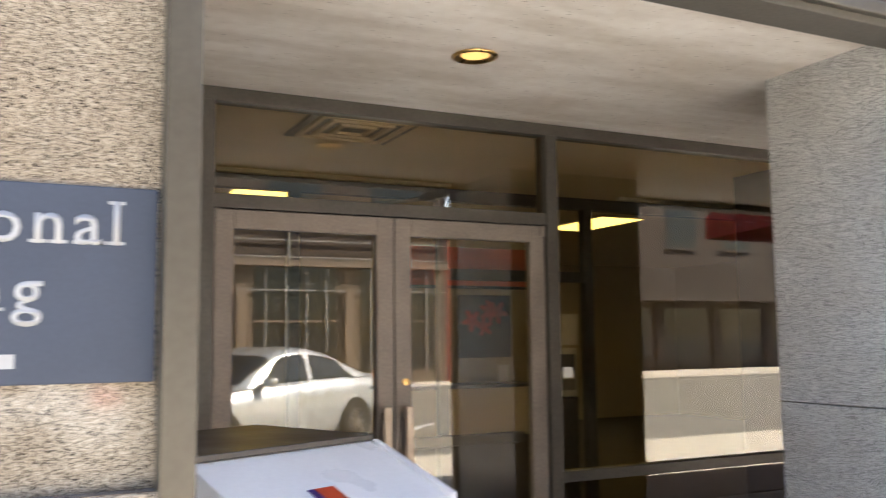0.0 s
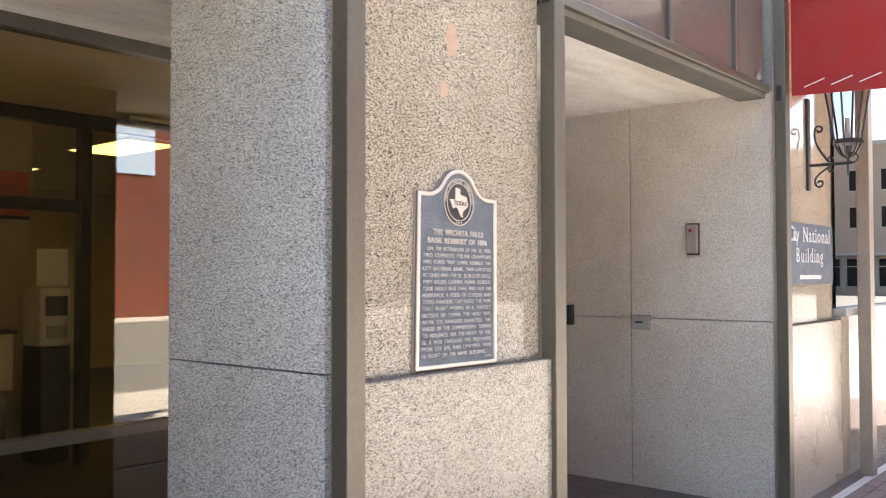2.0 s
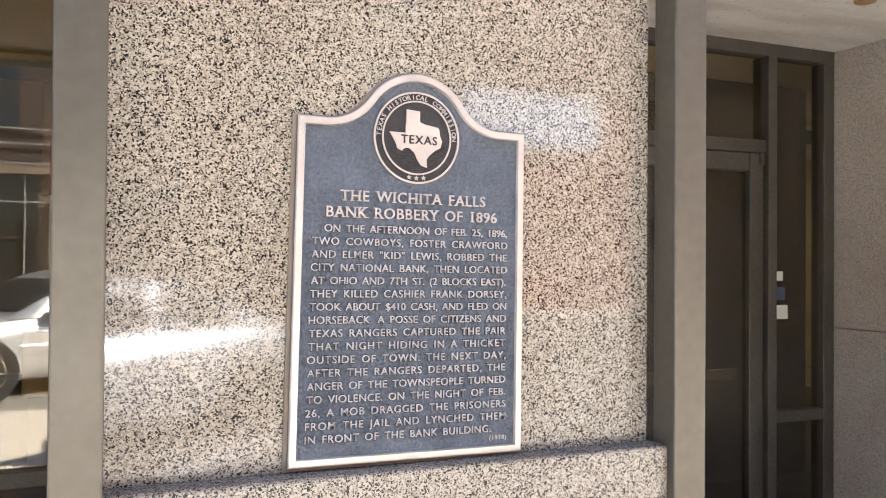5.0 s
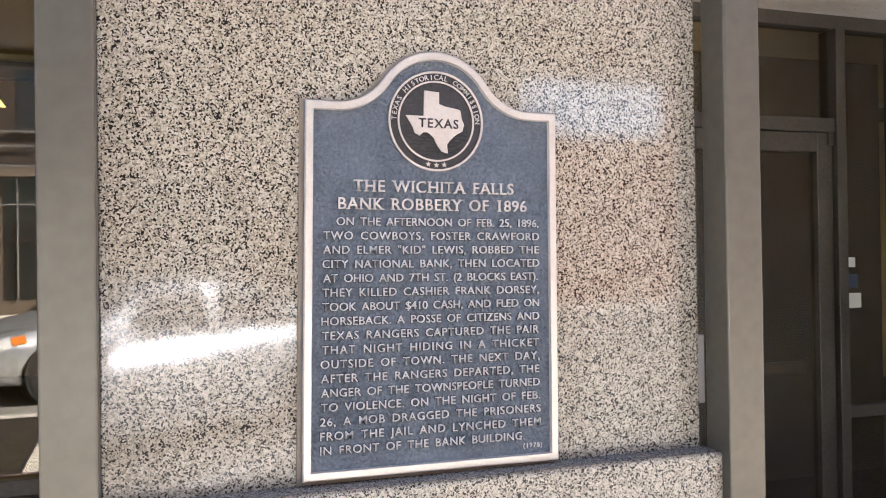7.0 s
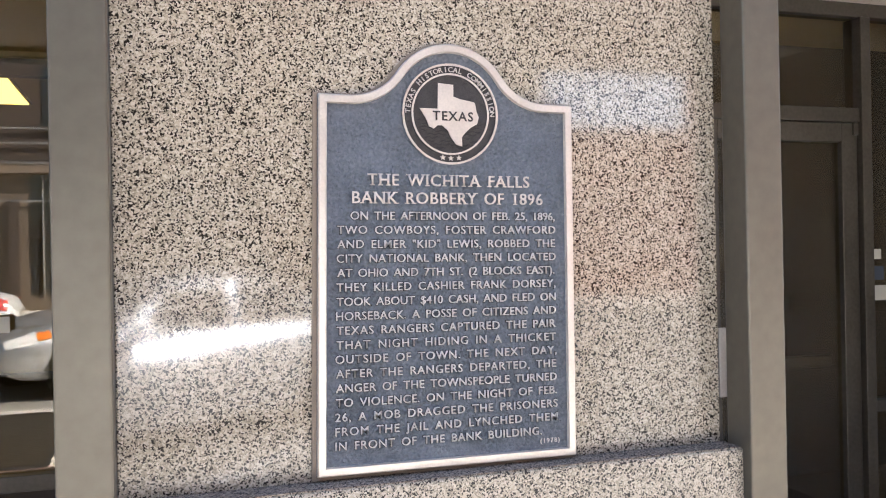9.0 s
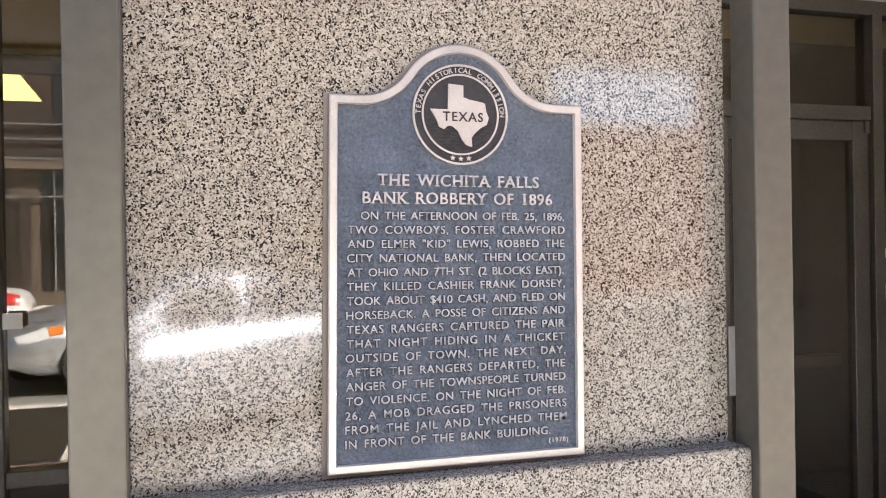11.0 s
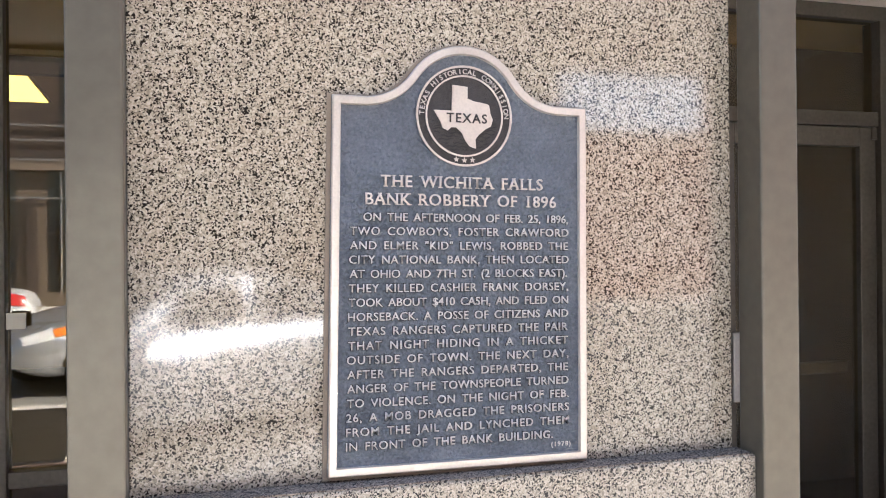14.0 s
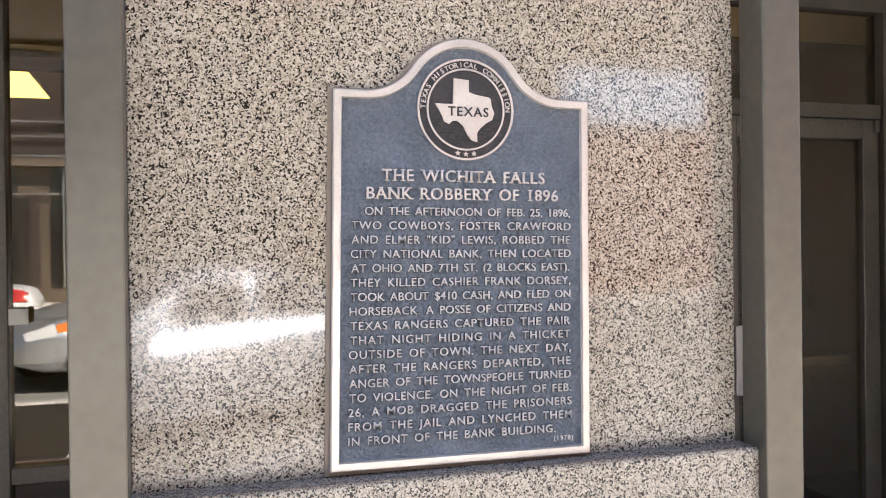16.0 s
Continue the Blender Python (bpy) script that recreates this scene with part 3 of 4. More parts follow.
for a, b in ((2.675, 5.585), (6.63, 6.98)):
    rail(front, a, b, LOW0, LOW1)
    rail(front, a, b, FLOOR, 0.2)
    pane(front, a, b, LOW1, 2.735)
    pane(front, a, b, 0.2, LOW0)


def door(name, x0, x1, side, label, metal):
    d = tagged(new(name), label, "door", "", "structure")
    z0, z1, s = FLOOR + 0.01, 2.212, 0.095
    y0, y1 = SHOP - 0.03, SHOP + 0.03
    part("stile", bx(x0, x0 + s, y0, y1, z0, z1, bevel=0.005), metal, d)
    part("stile", bx(x1 - s, x1, y0, y1, z0, z1, bevel=0.005), metal, d)
    part("rail", bx(x0 + s, x1 - s, y0, y1, z1 - s, z1, bevel=0.005), metal, d)
    part("rail", bx(x0 + s, x1 - s, y0, y1, z0, z0 + 0.2, bevel=0.005), metal, d)
    part("pane", bx(x0 + s, x1 - s, SHOP - 0.003, SHOP + 0.003, z0 + 0.2, z1 - s), M_GLASS, d)
    hx = x1 - s * 0.62 if side > 0 else x0 + s * 0.62
    h = bx(hx - 0.022, hx + 0.022, y0 - 0.062, y0 - 0.046, 0.92, 1.24, bevel=0.006)
    bm_box(h, hx - 0.012, hx + 0.012, y0 - 0.05, y0, 1.18, 1.21)
    bm_box(h, hx - 0.012, hx + 0.012, y0 - 0.05, y0, 0.95, 0.98)
    part("handle", h, M_HANDLE if x0 < 3 else M_STEEL, d, "flat pale metal pull handle")
    if side < 0 and x0 < 3:
        part("lock", bm_cyl(bmesh.new(), (hx, y0 - 0.008, 1.36), (hx, y0, 1.36), 0.018), M_BRASS, d, "brass lock cylinder")
    part("push_bar", bx(x0 + s, x1 - s, y1 + 0.03, y1 + 0.07, 1.0, 1.06, bevel=0.01), M_FRAME, d)
    part("hinge", bx((x0 + 0.002) if side > 0 else (x1 - 0.03), (x0 + 0.03) if side > 0 else (x1 - 0.002), y0 - 0.012, y0, z1 - 0.06, z1), metal, d)
    return d


door("door_1", 0.74, 1.665, 1, "closed bronze framed glass door with pull handle", M_DOORFRAME)
door("door_2", 1.67, 2.595, -1, "closed bronze framed glass door with pull handle", M_DOORFRAME)
door("door_3", 5.66, 6.565, -1, "closed dark bronze framed glass door at the far end", M_FRAME)
st = thing("door_closer", "grey door closer arm above the double doors", "door closer", at=(1.3, SHOP + 0.1, 2.27))
part("body", bx(0.1, 0.4, -0.06, 0.02, -0.06, 0.02, bevel=0.01), M_STEEL, st)
part("arm", bm_cyl(bmesh.new(), (0.12, -0.02, 0.0), (0.62, 0.12, 0.09), 0.012), M_STEEL, st)
for z, w, h in ((1.56, 0.055, 0.05), (1.365, 0.09, 0.075)):
    solid("sticker", bx(6.668, 6.668 + w, SHOP - 0.006, SHOP - 0.0045, z - h / 2, z + h / 2), M_PAPER, "small white sticker on the glass", "sticker")
solid("sticker", bx(6.668, 6.738, SHOP - 0.006, SHOP - 0.0045, 1.43, 1.5), M_SIGN, "small blue sticker on the glass", "sticker")
solid("notice", bx(2.678, 2.744, SHOP - 0.066, SHOP - 0.0645, 1.356, 1.414), M_PAPER, "small white notice on the glass", "notice")

# ---- lobby behind the glass ----
INNER_Y = 7.0
solid("floor_lobby", bx(0.2, 12, SHOP + 0.06, 14, FLOOR, FLOOR + 0.004), M_LOBBYFLOOR, "dark lobby carpet", "floor", "structure")
solid("ceiling_lobby", bx(-1.2, 12, SHOP + 0.06, 14, 2.95, 3.0), M_CEIL, "dull brown lobby ceiling", "ceiling", "structure")
solid("wall_lobby_back", bx(-1.2, 12, 13.9, 14.0, FLOOR, 2.95), M_INNER, "dim brown lobby wall", "wall", "structure")
solid("wall_lobby_west", bx(-1.2, -1.1, SHOP + 0.1, 13.9, FLOOR, 2.95), M_INNER, "dim brown lobby wall", "wall", "structure")
solid("wall_lobby_east", bx(11.9, 12.0, SHOP + 0.1, 13.9, FLOOR, 2.95), M_INNER, "dim brown lobby wall", "wall", "structure")
solid("wall_east", bx(8.3, 12.0, 2.3, 4.3, -0.05, 3.6), M_HONED, "granite flank east of the arcade", "wall", "structure")
solid("wall_header", bx(-1.2, 12, SHOP + 0.022, SHOP + 0.06, 2.81, 3.05), M_INNER, "plain wall strip over the storefront", "wall", "structure")
# added near-black panels: stand in for the unlit interior past the far door
M_DARKSCREEN = mat("dark_screen_panel", (0.035, 0.029, 0.022), 0.5, 0, 0.25, 2.0)
dark_screen = thing("wall_vestibule", "added near-black screen for the unlit interior behind the far door", "wall", "", "structure")
part("back_panel", bx(5.5, 8.3, 5.62, 5.70, FLOOR + 0.004, 2.95), M_DARKSCREEN, dark_screen)
part("side_panel", bx(5.5, 5.58, SHOP + 0.07, 5.62, FLOOR + 0.004, 2.95), M_DARKSCREEN, dark_screen)
part_in = thing("lobby_partition", "black framed glass partition inside the lobby", "partition", "", "structure")
part("rail", bx(-1.1, 11.9, INNER_Y - 0.05, INNER_Y + 0.05, 2.80, 2.91), M_BLACK, part_in)
part("trim", bx(0.9, 3.35, INNER_Y - 0.1, INNER_Y - 0.05, 2.912, 2.945), M_WHITE, part_in)
part("trim", bx(5.2, 11.9, INNER_Y - 0.1, INNER_Y - 0.05, 2.912, 2.945), M_WHITE, part_in)
for x in (1.95, 3.3, 4.85, 6.9, 9.0):
    part("mullion", bx(x - 0.045, x + 0.045, INNER_Y - 0.05, INNER_Y + 0.05, FLOOR, 2.80), M_BLACK, part_in)
part("rail", bx(3.345, 4.805, INNER_Y - 0.03, INNER_Y + 0.03, 2.1, 2.2), M_BLACK, part_in)
solid("notice", bx(4.45, 4.70, INNER_Y - 0.05, INNER_Y - 0.045, 1.51, 1.80), M_PAPER, "pale paper notice hung in the lobby", "notice")
LOBBY_WALL = 7.8
solid("wall_lobby_screen", bx(3.0, 4.8, LOBBY_WALL, LOBBY_WALL + 0.1, FLOOR, 2.95), M_INNER, "olive brown lobby wall behind the counter", "wall", "structure")
M_CORAL = mat("coral_red_valance", (0.62, 0.13, 0.07), 0.7, 0, 0.12, 3.0)
M_CREAM = mat("cream_counter_front", (0.80, 0.72, 0.54), 0.5, 0, 0.08, 5.0)
valance = thing("valance", "coral red painted valance over the lobby counter", "valance", at=(3.05, LOBBY_WALL, 2.1))
part("board", bx(0, 1.7, -0.06, -0.002, 0, 0.38, bevel=0.004), M_CORAL, valance)
part("edge", bx(0, 1.7, -0.08, -0.061, -0.03, 0.0, bevel=0.004), M_BLACK, valance)
desk = thing("lobby_counter", "cream fronted lobby counter with a dark top", "counter", at=(2.9, 7.25, FLOOR + 0.004))
part("front", bx(0, 1.5, -0.02, 0, 0.62, 1.06, bevel=0.004), M_CREAM, desk)
part("base", bx(0.04, 1.46, 0.001, 0.35, 0, 1.06), M_FRAME, desk)
part("top", bx(-0.02, 1.52, -0.05, 0.4, 1.062, 1.095, bevel=0.006), M_BLACK, desk)
card = thing("card_holder", "small pale card holder on the counter", "card holder", at=(4.12, 7.36, FLOOR + 1.099))
part("stand", bx(-0.06, 0.06, -0.03, 0.03, 0, 0.012), M_BLACK, card)
part("card", bx(-0.055, 0.055, -0.006, 0.002, 0.0125, 0.17), M_PAPER, card)
kiosk = thing("cash_machine", "grey cash machine standing in the lobby", "cash machine", at=(4.72, 7.3, FLOOR))
part("body", bx(-0.13, 0.13, -0.13, 0.2, 0, 0.95, bevel=0.02), M_BLACK, kiosk)
part("head", bx(-0.13, 0.13, -0.12, 0.2, 0.951, 1.42, bevel=0.02), M_PAPER, kiosk)
part("screen", bx(-0.09, 0.09, -0.13, -0.121, 1.2, 1.36), M_BLACK, kiosk)
part("keypad", bx(-0.08, 0.08, -0.15, -0.121, 1.02, 1.12, bevel=0.006), M_STEEL, kiosk)
for x, y in ((1.95, 8.40), (6.17, 8.7), (9.6, 8.7), (6.17, 11.8)):
    cl = thing("ceiling_light", "yellowish fluorescent panel in the lobby ceiling", "ceiling light", "lobby lights", at=(x, y, 2.95))
    part("frame", bx(-0.31, 0.31, -0.61, 0.61, -0.012, 0), M_STEEL, cl)
    part("diffuser", bx(-0.285, 0.285, -0.585, 0.585, -0.018, -0.0125), M_PANEL, cl)
vent = thing("ceiling_vent", "square louvred ceiling vent behind the door transom", "vent", at=(1.84, 5.3, 2.95))
part("frame", bx(-0.36, 0.36, -0.36, 0.36, -0.012, 0), M_FRAME, vent)
for i in range(3):
    r = 0.3 - 0.09 * i
    for a in ((-r, r, -r, -r + 0.03), (-r, r, r - 0.03, r), (-r, -r + 0.03, -r + 0.03, r - 0.03), (r - 0.03, r, -r + 0.03, r - 0.03)):
        part("slat", bx(*a, -0.03, -0.012), M_CEIL, vent)

M_FLOWER = mat("red_flower_print", (0.85, 0.10, 0.06), 0.6, 0, 0.0, 9.0, second=(0.2, 0.06, 0.05))
poster = thing("poster", "framed print of red blooms on the lobby wall", "poster", at=(4.16, LOBBY_WALL - 0.002, 1.7))
part("frame", bx(-0.3, 0.3, -0.025, 0, -0.31, 0.31, bevel=0.004), M_BLACK, poster)
rng_petal = random.Random(5)
for k in range(5):
    fx, fz, fr = rng_petal.uniform(-0.16, 0.16), rng_petal.uniform(-0.08, 0.22), rng_petal.uniform(0.07, 0.12)
    pts = [(fx + fr * (0.72 + 0.28 * math.cos(5 * q + k)) * math.cos(q), fz + fr * (0.72 + 0.28 * math.cos(5 * q + k)) * math.sin(q)) for q in (2 * math.pi * i / 40 for i in range(40))]
    part("bloom", bm_prism(bmesh.new(), pts, "y", -0.0262 - 0.0006 * k, -0.0252), M_FLOWER, poster, "printed red bloom")

# soffit lamps
def downlight(x, y, lit):
    d = thing("downlight", "round recessed brass downlight, lit" if lit else "round recessed brass downlight, unlit", "downlight", "soffit lights", at=(x, y, SOFFIT))
    ring = bmesh.new()
    n = 40
    prof = ((0.098, 0.0), (0.098, -0.007), (0.088, -0.011), (0.076, -0.008), (0.06, 0.003))
    ls = [[ring.verts.new((r * math.cos(2 * math.pi * i / n), r * math.sin(2 * math.pi * i / n), z - 0.004)) for i in range(n)] for r, z in prof]
    for a, b in zip(ls, ls[1:]):
        for i in range(n):
            ring.faces.new((a[i], a[(i + 1) % n], b[(i + 1) % n], b[i]))
    bmesh.ops.recalc_face_normals(ring, faces=ring.faces[:])
    part("trim_ring", ring, M_BRASS, d, "brass trim ring", smooth=True)
    part("bulb", bm_cyl(bmesh.new(), (0, 0, -0.003), (0, 0, -0.0015), 0.066, seg=32), M_LAMP if lit else M_BRASS, d)
    return d


downlight(1.655, 3.29, True)
downlight(5.68, 3.35, False)
solid("sprinkler", bm_cyl(bmesh.new(), (6.4, 3.44, SOFFIT - 0.012), (6.4, 3.44, SOFFIT), 0.045, 0.05), M_BRASS, "small round brass plate in the soffit", "sprinkler")

# wall fittings on the end pier
EX = 7.06
M_RUST = mat("rusty_backing", (0.10, 0.055, 0.042), 0.7, 0.1, 0.3, 30.0)
M_ALARM = mat("dull_brown_grey_paint", (0.30, 0.255, 0.215), 0.5, 0.1, 0.15, 15.0)
al = thing("alarm_box", "grey pull station box with a red dot on granite", "alarm box", at=(EX, 2.722, 1.835))
part("plate", bx(-0.014, 0, -0.048, 0.048, -0.112, 0.112, bevel=0.004), M_RUST, al, "rusty dark backing")
part("cover", bx(-0.042, -0.012, -0.04, 0.04, -0.1, 0.1, bevel=0.008), M_ALARM, al)
part("button", bm_cyl(bmesh.new(), (-0.048, 0.005, 0.06), (-0.04, 0.005, 0.06), 0.012), M_RED, al)
ic = thing("intercom", "small steel intercom plate on the pier", "intercom", at=(EX, 3.122, 1.245))
part("plate", bx(-0.03, 0, -0.068, 0.07, -0.052, 0.052, bevel=0.005), M_STEEL, ic)
part("slot", bx(-0.033, -0.029, -0.02, 0.04, -0.006, 0.006), M_BLACK, ic)
solid("door_stop", bx(EX - 0.05, EX, 3.69, 3.735, 1.205, 1.36, bevel=0.006), M_BLACK, "black metal block on the granite wall", "bracket")

# signs on the piers
def sign(x0, x1, z0, z1):
    s = thing("building_sign", "slate blue panel sign with pale serif lettering", "sign", "signs on the piers", at=(x0, FRONT, z0))
    w, h = x1 - x0, z1 - z0
    part("panel", bx(0, w, -0.014, 0, 0, h, bevel=0.003), M_SIGN, s)
    for word, at_x, wide in (("City", 0.08, 0.2), ("National", 0.36, 0.56)):
        part("text_word", moved(letters(word, w * wide, 0.1, 0.003, bold=0.006, serif=True), w * at_x, -0.014, h * 0.70), M_LETTER, s)
    part("text_line", moved(letters("Building", w * 0.55, 0.1, 0.003, bold=0.006, serif=True), w * 0.22, -0.014, h * 0.36), M_LETTER, s)
    part("text_bar", bx(w * 0.28, w * 0.72, -0.017, -0.0135, h * 0.08, h * 0.15), M_LETTER, s)
    return s


sign(-0.86, 0.18, 1.488, 1.932)
sign(7.16, 8.21, 1.52, 1.945)

# lantern on the end pier
lan = thing("wall_lantern", "black wrought iron wall lantern with clear glass panes", "lantern", at=(7.69, FRONT, 2.51))
AZ, cy = -0.15, -0.275
part("back_plate", bx(-0.03, 0.03, -0.018, 0, -0.33, 0.33, bevel=0.006), M_BLACK, lan)
part("arm", bm_cyl(bmesh.new(), (0, -0.018, AZ), (0, cy - 0.03, AZ), 0.011), M_BLACK, lan)


def scroll(sz, tall):
    """A bar that leaves the arm in a small curl and ends in a larger one by the back plate."""
    pts = [(0, -0.16 - 0.018 * math.cos(2 * math.pi * i / 8), sz * (0.035 + 0.018 * math.sin(2 * math.pi * i / 8))) for i in range(7)]
    for i in range(9):
        q = i / 8
        pts.append((0, -0.145 + 0.11 * math.sin(q * math.pi / 2) - 0.02 * q * q, sz * (0.02 + tall * q)))
    for i in range(1, 10):
        q = 2 * math.pi * i / 9
        r = 0.03 * (1 - i / 16)
        pts.append((0, -0.085 + r * math.cos(q), sz * (0.02 + tall + r * math.sin(q))))
    return bm_tube(bmesh.new(), [(x, y, z + AZ) for x, y, z in pts], 0.0075)


part("scroll", scroll(1, 0.23), M_BLACK, lan)
part("scroll", scroll(-1, 0.11), M_BLACK, lan)
part("tail_scroll", bm_tube(bmesh.new(), [(0, cy - 0.03 - 0.035 * math.sin(2 * math.pi * i / 10), AZ + 0.035 - 0.035 * math.cos(2 * math.pi * i / 10)) for i in range(9)], 0.0065), M_BLACK, lan)
part("stem", bm_cyl(bmesh.new(), (0, cy, AZ - 0.09), (0, cy, -0.03), 0.007, 0.013), M_BLACK, lan)
for i in range(6):
    q = 2 * math.pi * i / 6
    part("rib", bm_tube(bmesh.new(), [(0, cy, -0.12), (0.05 * math.cos(q), cy + 0.05 * math.sin(q), -0.09), (0.085 * math.cos(q), cy + 0.085 * math.sin(q), -0.02)], 0.0065, 6), M_BLACK, lan)
part("base_ring", bm_cyl(bmesh.new(), (0, cy, -0.02), (0, cy, 0.012), 0.105, 0.098, seg=6), M_BLACK, lan)
part("glass", bm_cyl(bmesh.new(), (0, cy, 0.012), (0, cy, 0.42), 0.088, 0.155, seg=6, caps=False), M_CLEAR, lan)
for i in range(6):
    q = 2 * math.pi * i / 6
    part("glazing_bar", bm_cyl(bmesh.new(), (0.088 * math.cos(q), cy + 0.088 * math.sin(q), 0.012), (0.155 * math.cos(q), cy + 0.155 * math.sin(q), 0.42), 0.007, seg=6), M_BLACK, lan)
part("burner", bm_cyl(bmesh.new(), (0, cy, 0.012), (0, cy, 0.16), 0.022, 0.014), M_LETTER, lan, "pale candle tube")
part("roof", bm_cyl(bmesh.new(), (0, cy, 0.42), (0, cy, 0.58), 0.185, 0.03, seg=6), M_BLACK, lan)

# red awning over the end pier
aw = thing("awning", "red canvas awning laced with white rope", "awning", at=(7.13, 0, 0))
part("flank", bm_prism(bmesh.new(), [(2.06, 2.765), (0.7, 2.70), (0.7, 2.95), (2.06, 3.9)], "x", 0.0, 0.006), M_RED, aw)
part("slope", bm_prism(bmesh.new(), [(0.7, 2.95), (2.06, 3.9), (2.06, 3.906), (0.7, 2.956)], "x", 0.007, 3.2), M_RED, aw)
part("valance", bx(0.007, 3.2, 0.7, 0.706, 2.70, 2.95), M_RED, aw)
rope = bmesh.new()
for i in range(5):
    y = 1.98 - 0.17 * i
    bm_tube(rope, [(-0.006, y, 2.81 - 0.006 * i), (-0.01, y - 0.13, 2.85 - 0.006 * i)], 0.0028, 6)
part("lacing", rope, M_ROPE, aw, "white rope lacing")

# low wall and window past the end pier
lw = thing("window_bay", "polished granite low wall with a pale sill and plate glass", "window bay", "", "structure")
part("low_wall", bx(8.24, 12, 2.088, 2.3, FLOOR, 1.27), M_GRAN, lw)
part("sill", bx(8.24, 12, 2.05, 2.3, 1.272, 1.33, bevel=0.006), M_STEEL, lw)
part("pane", bx(8.30, 12, 2.14, 2.15, 1.33, 3.6), M_DARKGLASS, lw)
solid("facade_post", bx(8.50, 8.62, 1.945, 2.04, FLOOR - 0.05, 3.6, bevel=0.005), M_DOORFRAME, "brown painted steel post in front of the window", "post", "structure")

# drop box beside the doors
db = thing("drop_box", "white parcel drop box with a dark top and a coloured mark", "drop box", at=(0.345, 2.62, FLOOR), rz=24)
W, D = 0.74, 0.62
part("body", bm_prism(bmesh.new(), [(0.0, 1.17), (-0.36, 1.02), (-0.36, 0.06), (D, 0.06), (D, 1.17)], "x", 0, W), M_PAINTW, db)
part("lid", bx(-0.005, W + 0.005, -0.01, D + 0.01, 1.172, 1.192, bevel=0.004), M_FRAME, db, "dark flat top")
part("lip", bm_prism(bmesh.new(), [(-0.02, 1.176), (-0.37, 1.03), (-0.37, 0.98), (-0.02, 1.13)], "x", W - 0.012, W + 0.014), M_PAINTW, db, "raised white side lip")
part("foot", bx(0.03, W - 0.03, -0.32, D - 0.04, 0, 0.06), M_BLACK, db)
M_ORANGE = mat("orange_red_mark", (0.62, 0.07, 0.02), 0.4, 0, 0.03, 5.0)
M_PURPLE = mat("violet_mark", (0.05, 0.02, 0.16), 0.4, 0, 0.03, 5.0)
for a, b, m in ((0.265, 0.29, M_PURPLE), (0.293, 0.365, M_ORANGE)):
    part("mark", bm_prism(bmesh.new(), [(-0.21, 1.0855), (-0.32, 1.0395), (-0.318, 1.037), (-0.208, 1.083)], "x", a, b), m, db, "plain coloured block")

# ---- street behind the camera ----
M_CARW = mat("white_car_paint", (0.78, 0.78, 0.77), 0.22, 0, 0.02, 3.0, coat=0.8)
M_CARS = mat("silver_car_paint", (0.56, 0.575, 0.59), 0.3, 0.6, 0.03, 3.0, coat=0.8)
M_TYRE = mat("tyre_rubber", (0.018, 0.018, 0.018), 0.85, 0, 0.2, 12.0)
M_CARGLASS = mat("car_glass", (0.03, 0.035, 0.04), 0.05, 0, 0.1, 3.0)
M_TAIL = mat("red_tail_lens", (0.5, 0.02, 0.02), 0.15, 0, 0.05, 9.0)
M_AMBER = mat("amber_lens", (0.75, 0.20, 0.02), 0.15, 0, 0.05, 9.0)
M_PLATE = mat("pale_plate", (0.7, 0.7, 0.68), 0.4, 0, 0.05, 9.0)


def glide(pts, x):
    """A smooth curve through points of rising x."""
    if x <= pts[0][0]:
        return pts[0][1]
    if x >= pts[-1][0]:
        return pts[-1][1]
    i = max(k for k in range(len(pts) - 1) if pts[k][0] <= x)
    p0, p1, p2, p3 = (pts[max(0, min(len(pts) - 1, i + d))][1] for d in (-1, 0, 1, 2))
    u = (x - pts[i][0]) / (pts[i + 1][0] - pts[i][0])
    return 0.5 * (2 * p1 + (p2 - p0) * u + (2 * p0 - 5 * p1 + 4 * p2 - p3) * u * u + (3 * p1 - p0 - 3 * p2 + p3) * u ** 3)


HALF = [(0.0, 0.62), (0.12, 0.74), (0.35, 0.82), (0.9, 0.875), (2.4, 0.89), (3.7, 0.875), (4.3, 0.82), (4.55, 0.74), (4.66, 0.62)]
TOP = [(0.0, 0.60), (0.1, 0.69), (0.4, 0.79), (1.2, 0.95), (2.4, 1.02), (3.8, 1.06), (4.4, 1.04), (4.6, 0.97), (4.66, 0.82)]
SILL = [(0.0, 0.34), (0.3, 0.24), (1.0, 0.21), (3.6, 0.21), (4.3, 0.27), (4.66, 0.4)]
ROOF = [(1.15, 0.92), (1.5, 1.12), (1.95, 1.37), (2.35, 1.475), (2.8, 1.47), (3.3, 1.37), (3.8, 1.18), (4.25, 1.03)]
FLANK = [(0.0, 0.90, 0.0), (0.12, 0.96, 0.1), (0.3, 1.0, 0.42), (0.40, 0.995, 0.6), (0.5, 0.98, 0.76), (0.63, 0.905, 0.925), (0.72, 0.83, 0.985), (0.84, 0.5, 1.02), (1.0, 0.0, 1.05)]
GREEN = [(0.0, 1.0, 0.0), (0.25, 0.955, 0.32), (0.5, 0.88, 0.70), (0.65, 0.81, 0.88), (0.78, 0.68, 0.975), (0.9, 0.35, 1.01), (1.0, 0.0, 1.02)]


def hull(x, u, s):
    """A point of the lower body: u runs from the sill (0) to the middle of the bonnet (1) on side s."""
    w, t, b = glide(HALF, x), glide(TOP, x), glide(SILL, x)
    return Vector((x, s * w * glide([(a, c) for a, c, d in FLANK], u), b + (t - b) * glide([(a, d) for a, c, d in FLANK], u)))


